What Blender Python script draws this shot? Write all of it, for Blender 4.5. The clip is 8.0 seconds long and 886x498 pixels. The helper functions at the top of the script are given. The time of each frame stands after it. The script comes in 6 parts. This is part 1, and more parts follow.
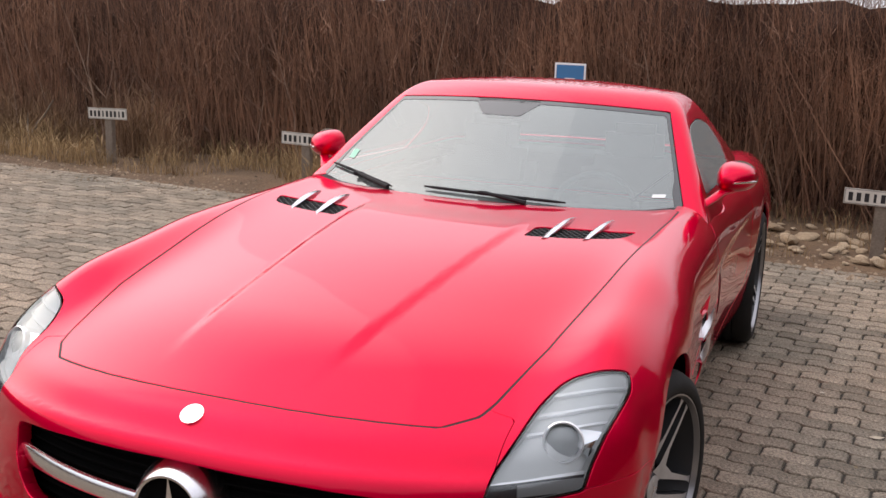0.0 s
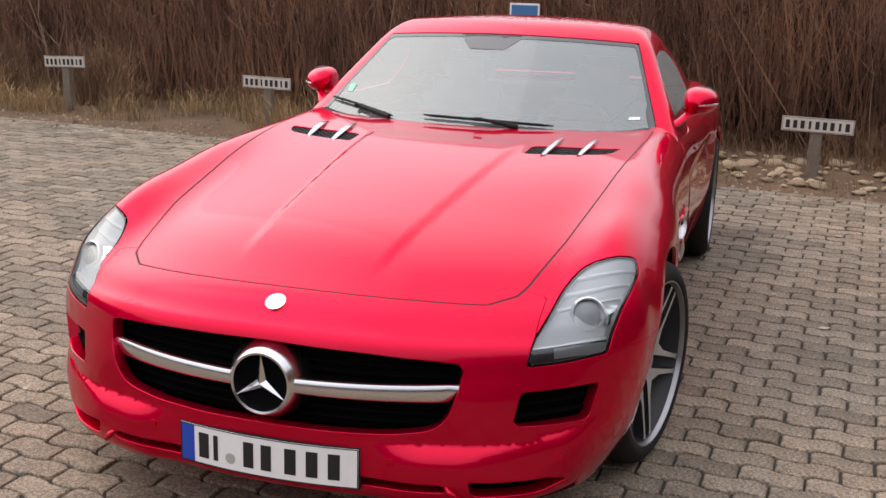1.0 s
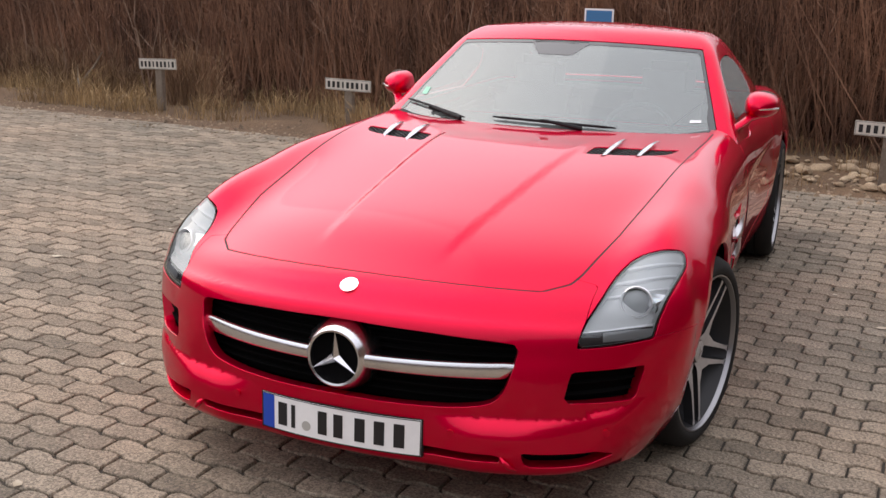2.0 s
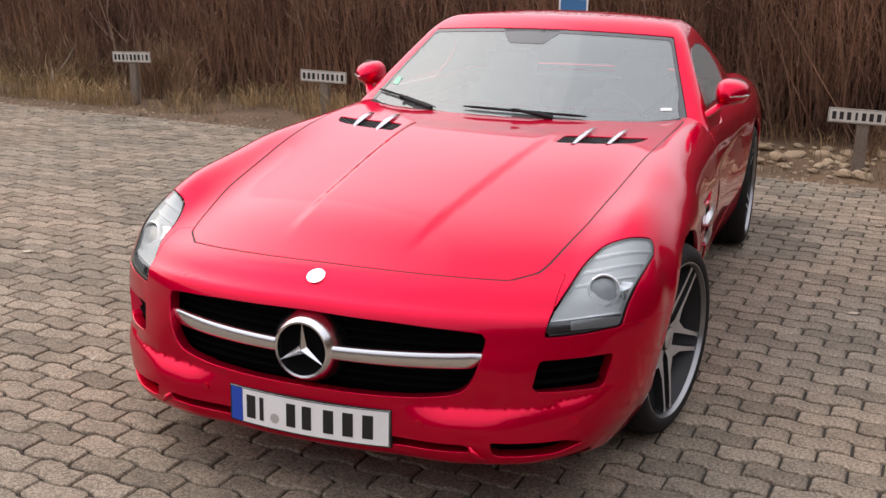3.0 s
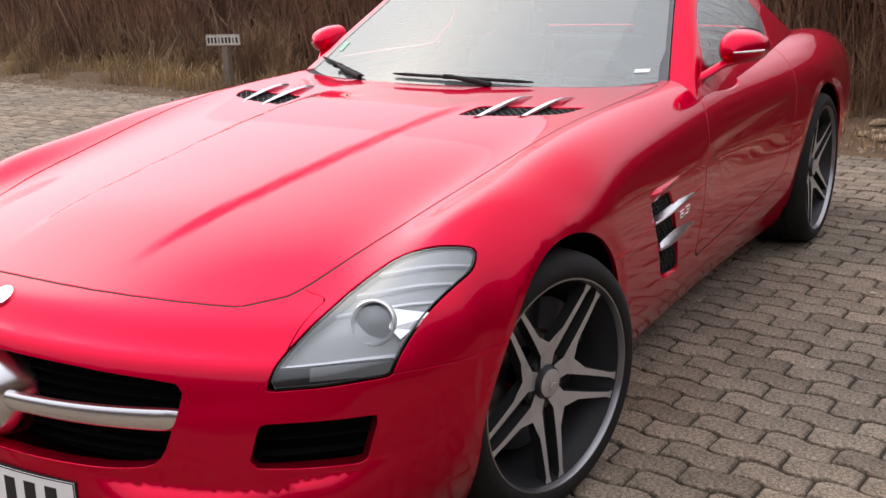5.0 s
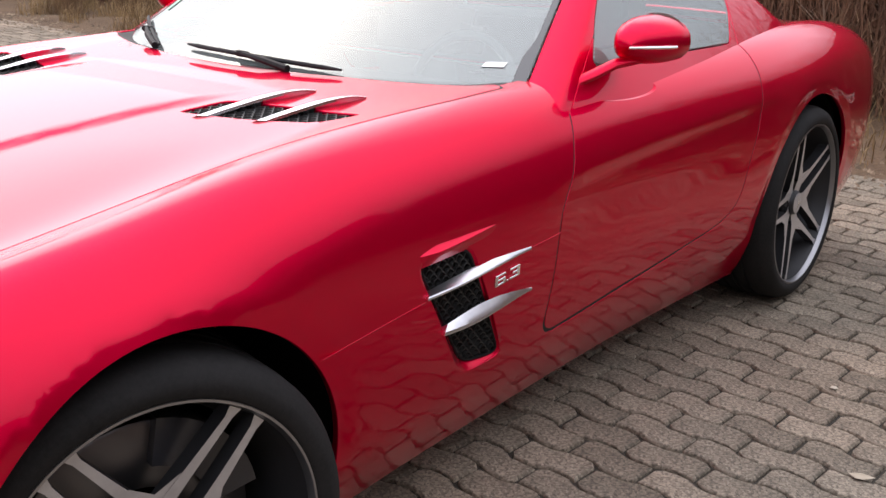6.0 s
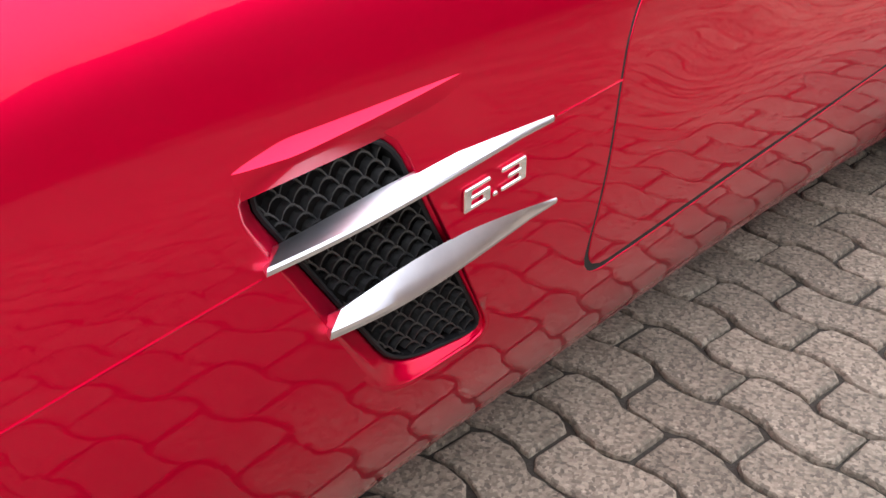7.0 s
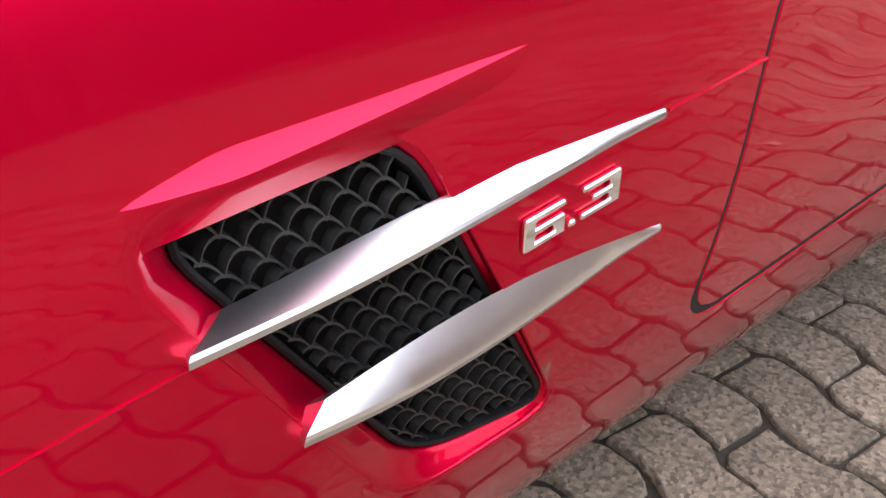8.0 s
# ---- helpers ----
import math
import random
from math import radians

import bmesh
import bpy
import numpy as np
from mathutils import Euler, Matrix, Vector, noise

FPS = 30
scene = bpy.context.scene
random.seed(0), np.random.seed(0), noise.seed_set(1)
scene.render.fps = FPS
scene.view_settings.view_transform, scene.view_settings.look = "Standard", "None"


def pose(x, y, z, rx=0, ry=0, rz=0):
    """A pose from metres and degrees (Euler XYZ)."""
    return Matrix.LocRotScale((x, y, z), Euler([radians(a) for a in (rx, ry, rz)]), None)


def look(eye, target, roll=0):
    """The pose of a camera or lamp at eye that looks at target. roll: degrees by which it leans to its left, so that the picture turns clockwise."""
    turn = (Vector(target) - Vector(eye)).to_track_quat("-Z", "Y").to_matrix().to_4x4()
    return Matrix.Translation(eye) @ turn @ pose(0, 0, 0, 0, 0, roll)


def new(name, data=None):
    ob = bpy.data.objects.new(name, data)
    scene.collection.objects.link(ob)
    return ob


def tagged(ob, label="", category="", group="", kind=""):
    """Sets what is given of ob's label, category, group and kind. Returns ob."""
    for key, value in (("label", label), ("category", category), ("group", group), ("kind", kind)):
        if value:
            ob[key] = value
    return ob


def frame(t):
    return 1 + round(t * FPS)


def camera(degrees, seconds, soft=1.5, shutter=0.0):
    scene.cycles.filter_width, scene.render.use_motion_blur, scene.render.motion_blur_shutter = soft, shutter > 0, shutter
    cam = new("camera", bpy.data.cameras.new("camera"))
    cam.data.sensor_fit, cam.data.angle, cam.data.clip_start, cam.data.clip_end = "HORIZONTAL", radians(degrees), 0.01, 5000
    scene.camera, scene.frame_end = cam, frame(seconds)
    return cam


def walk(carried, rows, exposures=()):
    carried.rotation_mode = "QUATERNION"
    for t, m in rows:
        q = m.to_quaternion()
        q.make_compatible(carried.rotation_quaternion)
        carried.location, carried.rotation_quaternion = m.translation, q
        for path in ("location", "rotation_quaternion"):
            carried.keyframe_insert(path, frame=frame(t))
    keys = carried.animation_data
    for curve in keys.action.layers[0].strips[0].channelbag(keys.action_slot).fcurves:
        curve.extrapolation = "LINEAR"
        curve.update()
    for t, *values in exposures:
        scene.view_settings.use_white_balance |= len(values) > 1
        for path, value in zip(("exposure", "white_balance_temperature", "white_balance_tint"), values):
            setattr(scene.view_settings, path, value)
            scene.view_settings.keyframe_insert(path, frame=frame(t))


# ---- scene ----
cam = camera(46.6, 8.0, soft=1.5)
PATH = [
    (0, (1.297, -1.713, 1.572), (0.592, 0.108, 1.137), 2.0),
    (0.5, (1.126, -2.011, 1.58), (0.636, -0.13, 1.11), 0.1),
    (1, (1.177, -2.228, 1.553), (0.611, -0.384, 1.023), 1.3),
    (1.5, (1.25, -2.433, 1.586), (0.514, -0.658, 1.028), 0.6),
    (2, (1.304, -2.448, 1.584), (0.594, -0.654, 1.056), 1.1),
    (2.2, (1.321, -2.447, 1.586), (0.64, -0.636, 1.078), 1.4),
    (3.5, (1.349, -2.345, 1.56), (0.653, -0.556, 0.998), -0.1),
    (4, (1.401, -2.034, 1.533), (0.599, -0.288, 0.978), 0.6),
    (4.2, (1.466, -1.895, 1.519), (0.644, -0.164, 0.947), -0.3),
    (5.3, (2.041, -0.779, 1.357), (0.95, 0.787, 0.758), -1.9),
    (5.5, (2.045, -0.496, 1.385), (0.939, 1.028, 0.712), -1.9),
    (6, (2.096, 0.136, 1.299), (0.925, 1.632, 0.673), 1.0),
    (6.5, (1.857, 0.717, 1.205), (0.671, 2.102, 0.383), 3.1),
    (7, (1.517, 1.175, 1.003), (0.307, 2.416, 0.006), -1.2),
    (7.5, (1.315, 1.403, 0.902), (0.072, 2.563, -0.151), 1.3),
    (8, (1.313, 1.412, 0.903), (0.036, 2.505, -0.181), -0.8),
]
walk(cam, [(t, look(eye, target, roll)) for t, eye, target, roll in PATH],
     [(0, -0.46, 6700, 16), (5.3, -0.45, 6650, 16), (6.5, 0.32, 6300, 15), (7, 0.88, 6300, 13), (7.5, 0.98, 6300, 12), (8, 0.92, 6350, 12)])
# ---- light ----
world = bpy.data.worlds.new("overcast_sky")
scene.world = world
world.use_nodes = True
SKY = world.node_tree.nodes.new("ShaderNodeTexSky")
SKY.sky_type, SKY.sun_disc = "NISHITA", False
SKY.sun_elevation, SKY.sun_rotation = radians(43), radians(-73)
SKY.air_density, SKY.dust_density, SKY.ozone_density = 1.0, 6.0, 1.0
BACK = world.node_tree.nodes["Background"]
PALE = world.node_tree.nodes.new("ShaderNodeMix")
PALE.data_type = "RGBA"
PALE.inputs[0].default_value = 0.75
PALE.inputs[7].default_value = (9.0, 9.2, 9.75, 1)
world.node_tree.links.new(SKY.outputs[0], PALE.inputs[6])
# cloud cover: dimmer towards the horizon, as under any overcast sky
WAY = world.node_tree.nodes.new("ShaderNodeTexCoord")
UP = world.node_tree.nodes.new("ShaderNodeSeparateXYZ")
world.node_tree.links.new(WAY.outputs["Generated"], UP.inputs[0])
LIFT = world.node_tree.nodes.new("ShaderNodeMapRange")
LIFT.inputs["From Min"].default_value, LIFT.inputs["From Max"].default_value = 0.0, 1.0
LIFT.inputs["To Min"].default_value, LIFT.inputs["To Max"].default_value = 0.85, 1.5
world.node_tree.links.new(UP.outputs["Z"], LIFT.inputs["Value"])
DIM = world.node_tree.nodes.new("ShaderNodeMix")
DIM.data_type, DIM.blend_type = "RGBA", "MULTIPLY"
DIM.inputs[0].default_value = 1.0
world.node_tree.links.new(PALE.outputs[2], DIM.inputs[6])
# and brighter where the sun stands behind the cloud
SIDE = world.node_tree.nodes.new("ShaderNodeVectorMath")
SIDE.operation = "DOT_PRODUCT"
SIDE.inputs[1].default_value = Vector((-10, 3, 10)).normalized()
world.node_tree.links.new(WAY.outputs["Generated"], SIDE.inputs[0])
VEIL = world.node_tree.nodes.new("ShaderNodeMapRange")
VEIL.inputs["From Min"].default_value, VEIL.inputs["From Max"].default_value = -0.6, 1.0
VEIL.inputs["To Min"].default_value, VEIL.inputs["To Max"].default_value = 0.78, 1.28
world.node_tree.links.new(SIDE.outputs["Value"], VEIL.inputs["Value"])
CLOUD = world.node_tree.nodes.new("ShaderNodeMath")
CLOUD.operation = "MULTIPLY"
world.node_tree.links.new(LIFT.outputs[0], CLOUD.inputs[0])
world.node_tree.links.new(VEIL.outputs[0], CLOUD.inputs[1])
world.node_tree.links.new(CLOUD.outputs[0], DIM.inputs[7])
world.node_tree.links.new(DIM.outputs[2], BACK.inputs[0])
BACK.inputs[1].default_value = 0.19
sun = new("sun", bpy.data.lights.new("sun", "SUN"))
sun.data.energy, sun.data.angle, sun.data.color = 0.5, radians(75), (1.0, 0.95, 0.88)
sun.matrix_world = look((-10, 5, 10), (0, 2, 0))

# ---- materials ----
def material(name, base, rough=0.5, metal=0.0, coat=0.0, **more):
    m = bpy.data.materials.new(name)
    m.use_nodes = True
    b = m.node_tree.nodes["Principled BSDF"]
    b.inputs["Base Color"].default_value = (*base, 1)
    b.inputs["Roughness"].default_value = rough
    b.inputs["Metallic"].default_value = metal
    b.inputs["Coat Weight"].default_value = coat
    b.inputs["Coat Roughness"].default_value = 0.02
    for key, value in more.items():
        b.inputs[key.replace("_", " ")].default_value = value
    return m


def node(m, kind, **sets):
    n = m.node_tree.nodes.new(kind)
    for key, value in sets.items():
        if isinstance(key, str) and key in n.inputs:
            n.inputs[key].default_value = value
    return n


def link(m, a, b):
    m.node_tree.links.new(a, b)


def varied(name, dark, light, scale, rough=0.7, fine=0.0, bump=0.0, per="", detail=6.0, **more):
    """A material whose colour runs between two tones at a coarse and a fine scale, with relief."""
    m = material(name, light, rough, **more)
    b = m.node_tree.nodes["Principled BSDF"]
    where = m.node_tree.nodes.new("ShaderNodeTexCoord")
    big = node(m, "ShaderNodeTexNoise", Scale=scale, Detail=detail, Roughness=0.6)
    link(m, where.outputs["Object"], big.inputs["Vector"])
    ramp = m.node_tree.nodes.new("ShaderNodeValToRGB")
    ramp.color_ramp.elements[0].position, ramp.color_ramp.elements[1].position = 0.3, 0.7
    ramp.color_ramp.elements[0].color, ramp.color_ramp.elements[1].color = (*dark, 1), (*light, 1)
    value = big.outputs["Fac"]
    if fine:
        small = node(m, "ShaderNodeTexNoise", Scale=fine, Detail=4.0, Roughness=0.7)
        link(m, where.outputs["Object"], small.inputs["Vector"])
        mix = m.node_tree.nodes.new("ShaderNodeMath")
        mix.operation = "MULTIPLY_ADD"
        mix.inputs[1].default_value = 0.55
        half = m.node_tree.nodes.new("ShaderNodeMath")
        half.operation = "MULTIPLY"
        half.inputs[1].default_value = 0.45
        link(m, big.outputs["Fac"], half.inputs[0])
        link(m, small.outputs["Fac"], mix.inputs[0])
        link(m, half.outputs[0], mix.inputs[2])
        value = mix.outputs[0]
    if per:
        if per == "object":
            rnd = m.node_tree.nodes.new("ShaderNodeObjectInfo").outputs["Random"]
        else:
            rnd = m.node_tree.nodes.new("ShaderNodeNewGeometry").outputs["Random Per Island"]
        shift = m.node_tree.nodes.new("ShaderNodeMath")
        shift.operation = "MULTIPLY_ADD"
        shift.inputs[1].default_value = 0.26
        lower = m.node_tree.nodes.new("ShaderNodeMath")
        lower.operation = "SUBTRACT"
        lower.inputs[1].default_value = 0.13
        link(m, value, lower.inputs[0])
        link(m, rnd, shift.inputs[0])
        link(m, lower.outputs[0], shift.inputs[2])
        value = shift.outputs[0]
    link(m, value, ramp.inputs[0])
    link(m, ramp.outputs[0], b.inputs["Base Color"])
    if bump:
        bp = node(m, "ShaderNodeBump", Strength=1.0, Distance=bump)
        link(m, small.outputs["Fac"] if fine else big.outputs["Fac"], bp.inputs["Height"])
        link(m, bp.outputs[0], b.inputs["Normal"])
    return m


PAINT = material("red_paint", (0.62, 0.002, 0.022), 0.42, 0.92, 1.0, Coat_IOR=1.7, Specular_IOR_Level=0.0, Specular_Tint=(0.86, 0.42, 0.50, 1))
def flake_paint():
    b = PAINT.node_tree.nodes["Principled BSDF"]
    where = PAINT.node_tree.nodes.new("ShaderNodeTexCoord")
    tex = node(PAINT, "ShaderNodeTexNoise", Scale=2.2, Detail=3.0)
    link(PAINT, where.outputs["Object"], tex.inputs["Vector"])
    ramp = PAINT.node_tree.nodes.new("ShaderNodeValToRGB")
    ramp.color_ramp.elements[0].color, ramp.color_ramp.elements[1].color = (0.66, 0.0004, 0.034, 1), (0.71, 0.0004, 0.040, 1)
    link(PAINT, tex.outputs["Fac"], ramp.inputs[0])
    link(PAINT, ramp.outputs[0], b.inputs["Base Color"])
    dust_and_haze = node(PAINT, "ShaderNodeTexNoise", Scale=14.0, Detail=8.0, Roughness=0.75)
    link(PAINT, where.outputs["Object"], dust_and_haze.inputs["Vector"])
    film = PAINT.node_tree.nodes.new("ShaderNodeMapRange")
    film.inputs["From Min"].default_value, film.inputs["From Max"].default_value = 0.35, 0.75
    film.inputs["To Min"].default_value, film.inputs["To Max"].default_value = 0.018, 0.035
    link(PAINT, dust_and_haze.outputs["Fac"], film.inputs["Value"])
    link(PAINT, film.outputs[0], b.inputs["Coat Roughness"])
    # the clear coat's gloss rises towards grazing angles
    tilt = PAINT.node_tree.nodes.new("ShaderNodeLayerWeight")
    tilt.inputs["Blend"].default_value = 0.5
    gloss = PAINT.node_tree.nodes.new("ShaderNodeMapRange")
    gloss.inputs["From Min"].default_value, gloss.inputs["From Max"].default_value = 0.45, 0.70
    gloss.inputs["To Min"].default_value, gloss.inputs["To Max"].default_value = 0.24, 1.0
    link(PAINT, tilt.outputs["Facing"], gloss.inputs["Value"])
    link(PAINT, gloss.outputs[0], b.inputs["Coat Weight"])
flake_paint()
CHROME = material("satin_aluminium", (0.70, 0.70, 0.72), 0.22, 1.0)
BRIGHT = material("bright_chrome", (0.86, 0.86, 0.87), 0.08, 1.0)
WHEEL = varied("machined_wheel", (0.46, 0.46, 0.47), (0.56, 0.56, 0.57), 30, 0.30, metal=0.6)
LIP = material("rim_edge", (0.30, 0.30, 0.31), 0.30, 0.9)
FIN = varied("satin_fin", (0.66, 0.66, 0.69), (0.78, 0.78, 0.80), 25, 0.30, metal=1.0)
WHEEL_DARK = material("dark_wheel_paint", (0.030, 0.030, 0.032), 0.45, 0.3, 0.0)
RUBBER = varied("tyre_rubber", (0.007, 0.007, 0.007), (0.020, 0.019, 0.0185), 9, 0.78, fine=120, bump=0.0006, Specular_IOR_Level=0.25)
BLACK = varied("black_plastic", (0.008, 0.008, 0.009), (0.018, 0.018, 0.019), 40, 0.6, Specular_IOR_Level=0.2)
# near-black that carries the shade of openings in its colour
DARK = material("cavity_shade", (0.004, 0.004, 0.004), 0.95, Specular_IOR_Level=0.05)
MESH = varied("grey_black_mesh", (0.020, 0.020, 0.020), (0.042, 0.042, 0.041), 40, 0.5)
# black of door rubber, and of shade painted into gaps and the mirror pocket
GAP = material("seal_shade", (0.01, 0.01, 0.01), 0.7)
DISC = material("brake_disc", (0.16, 0.16, 0.165), 0.4, 1.0)
def thin_glass(name, tint, gain, dust_and_haze=0.0):
    """A pane that lets the view through, tinted, and reflects by its angle."""
    m = bpy.data.materials.new(name)
    m.use_nodes = True
    m.node_tree.nodes.remove(m.node_tree.nodes["Principled BSDF"])
    out = m.node_tree.nodes["Material Output"]
    clear = m.node_tree.nodes.new("ShaderNodeBsdfTransparent")
    clear.inputs[0].default_value = (*tint, 1)
    gloss = m.node_tree.nodes.new("ShaderNodeBsdfGlossy")
    gloss.inputs["Roughness"].default_value = 0.01
    gloss.inputs["Color"].default_value = (0.93, 1.0, 0.985, 1)
    rim = node(m, "ShaderNodeFresnel", IOR=gain)
    mix = m.node_tree.nodes.new("ShaderNodeMixShader")
    link(m, rim.outputs[0], mix.inputs[0])
    link(m, clear.outputs[0], mix.inputs[1])
    link(m, gloss.outputs[0], mix.inputs[2])
    if dust_and_haze:
        # a pale diffuse veil puts reflected and inner brightness into the pane's colour
        film = m.node_tree.nodes.new("ShaderNodeBsdfDiffuse")
        film.inputs[0].default_value = (0.62, 0.66, 0.64, 1)
        veil = m.node_tree.nodes.new("ShaderNodeMixShader")
        veil.inputs[0].default_value = dust_and_haze
        link(m, mix.outputs[0], veil.inputs[1])
        link(m, film.outputs[0], veil.inputs[2])
        link(m, veil.outputs[0], out.inputs[0])
        return m
    link(m, mix.outputs[0], out.inputs[0])
    return m


FRIT = material("black_glass_edge", (0.012, 0.013, 0.013), 0.06, Specular_IOR_Level=1.0)
GLASS = thin_glass("tinted_glass", (0.62, 0.72, 0.70), 2.3, 0.14)
SIDE_GLASS = thin_glass("side_glass", (0.72, 0.80, 0.78), 2.2, 0.28)
LENS = thin_glass("clear_lens", (0.95, 0.97, 0.98), 1.6)
LAMP_GREY = varied("lamp_housing", (0.52, 0.53, 0.53), (0.60, 0.61, 0.61), 12, 0.4)
LAMP_MID = material("projector_glass", (0.30, 0.31, 0.315), 0.10)
LAMP_DARK = material("smoked_lamp", (0.05, 0.05, 0.055), 0.25, 0.2)
MIRROR = material("lamp_reflector", (0.92, 0.92, 0.93), 0.12, 1.0)
RING = material("lamp_ring", (0.90, 0.90, 0.91), 0.3, 0.45)
WHITE = varied("plate_white", (0.80, 0.80, 0.79), (0.86, 0.86, 0.85), 20, 0.4)
INK = material("plate_black", (0.012, 0.012, 0.013), 0.5)
BOARD = varied("weathered_white", (0.46, 0.43, 0.37), (0.62, 0.59, 0.52), 8, 0.6)
SIGN_BLUE = material("sign_blue", (0.04, 0.17, 0.36), 0.45)
BLUE = material("plate_blue", (0.01, 0.06, 0.42), 0.4)
SEAL_GREY = material("seal_grey", (0.42, 0.41, 0.38), 0.5)
LEATHER = varied("grey_leather", (0.44, 0.45, 0.44), (0.54, 0.54, 0.53), 14, 0.6)
LINING = varied("grey_cabin_trim", (0.24, 0.25, 0.25), (0.32, 0.33, 0.33), 9, 0.8, fine=80)
TRIM = varied("dark_trim", (0.03, 0.03, 0.032), (0.05, 0.05, 0.052), 30, 0.7)
AMBER = material("amber_lens", (0.55, 0.20, 0.04), 0.2)

# ---- helpers for meshes ----
def base_of(ob):
    """The world place of a thing or part, none of which is turned."""
    at = Vector((0, 0, 0))
    while ob:
        at += ob.location
        ob = ob.parent
    return at


def part(name, bm, mat, parent=None, label="", smooth=False):
    """Links a bmesh, made in world places, as one mesh object under a thing or a part."""
    me = bpy.data.meshes.new(name)
    base = base_of(parent)
    bm.normal_update()
    bmesh.ops.translate(bm, verts=bm.verts, vec=-base)
    bm.to_mesh(me)
    bm.free()
    me.materials.append(mat)
    if smooth:
        me.polygons.foreach_set("use_smooth", [True] * len(me.polygons))
        me.set_sharp_from_angle(angle=radians(35))
    ob = new(name, me)
    if parent:
        ob.parent = parent
    return tagged(ob, label)


def thing(name, place, label, category, group="", kind=""):
    ob = new(name)
    ob.location = place
    bpy.context.view_layer.update()
    return tagged(ob, label, category, group, kind)


def box(bm, x0, x1, y0, y1, z0, z1, bevel=0.0, m=None):
    made = bmesh.ops.create_cube(bm, size=1)["verts"]
    for v in made:
        v.co = (x0 + (v.co.x + 0.5) * (x1 - x0), y0 + (v.co.y + 0.5) * (y1 - y0), z0 + (v.co.z + 0.5) * (z1 - z0))
    if bevel:
        edges = list({e for v in made for e in v.link_edges})
        made = bmesh.ops.bevel(bm, geom=edges, offset=bevel, segments=2, affect="EDGES")["verts"]
        made = list({v for v in made})
    if m:
        bmesh.ops.transform(bm, matrix=m, verts=[v for v in made if v.is_valid])
    return bm


def tube(bm, points, radius, sides=10, closed=False, squash=1.0):
    """A swept round bar along points; radius may be a number or one per point."""
    pts = [Vector(p) for p in points]
    n = len(pts)
    rings = []
    up = Vector((0, 0, 1))
    for i, p in enumerate(pts):
        a = pts[(i + 1) % n] if closed or i < n - 1 else p
        b = pts[i - 1] if closed or i > 0 else p
        t = (a - b).normalized()
        side = t.cross(up)
        side = side.normalized() if side.length > 1e-3 else t.cross(Vector((0, 1, 0))).normalized()
        over = side.cross(t).normalized()
        r = radius[i] if isinstance(radius, (list, tuple)) else radius
        rings.append([bm.verts.new(p + side * r * math.cos(k * 2 * math.pi / sides) + over * r * squash * math.sin(k * 2 * math.pi / sides)) for k in range(sides)])
    for i in range(n if closed else n - 1):
        a, b = rings[i], rings[(i + 1) % n]
        for k in range(sides):
            bm.faces.new((a[k], a[(k + 1) % sides], b[(k + 1) % sides], b[k]))
    if not closed:
        bm.faces.new(list(reversed(rings[0])))
        bm.faces.new(rings[-1])
    return bm


def lathe(bm, profile, centre, axis_x=1.0, steps=64):
    """Turns (radius, along) pairs about an axle that runs in x."""
    rings = []
    for k in range(steps):
        a = k * 2 * math.pi / steps
        rings.append([bm.verts.new((centre[0] + s * axis_x, centre[1] + r * math.cos(a), centre[2] + r * math.sin(a))) for r, s in profile])
    for k in range(steps):
        a, b = rings[k], rings[(k + 1) % steps]
        for i in range(len(profile) - 1):
            bm.faces.new((a[i], a[i + 1], b[i + 1], b[i]))
    return bm


def prism(bm, outline, to_world, depth):
    """A flat outline (u, v), placed by to_world(u, v, w), made depth thick."""
    low = [bm.verts.new(to_world(u, v, 0.0)) for u, v in outline]
    high = [bm.verts.new(to_world(u, v, depth)) for u, v in outline]
    n = len(outline)
    bm.faces.new(list(reversed(low)))
    bm.faces.new(high)
    for i in range(n):
        bm.faces.new((low[i], low[(i + 1) % n], high[(i + 1) % n], high[i]))
    bmesh.ops.recalc_face_normals(bm, faces=bm.faces)
    return bm


def rounded(points, radius, steps=5):
    """The outline with its corners rounded off."""
    out = []
    n = len(points)
    for i in range(n):
        p, a, b = Vector(points[i]), Vector(points[i - 1]), Vector(points[(i + 1) % n])
        r = radius[i] if isinstance(radius, (list, tuple)) else radius
        d = min(r, (a - p).length * 0.49, (b - p).length * 0.49)
        s, e = p + (a - p).normalized() * d, p + (b - p).normalized() * d
        for k in range(steps + 1):
            t = k / steps
            out.append(tuple(s * (1 - t) ** 2 + p * 2 * t * (1 - t) + e * t * t))
    return out


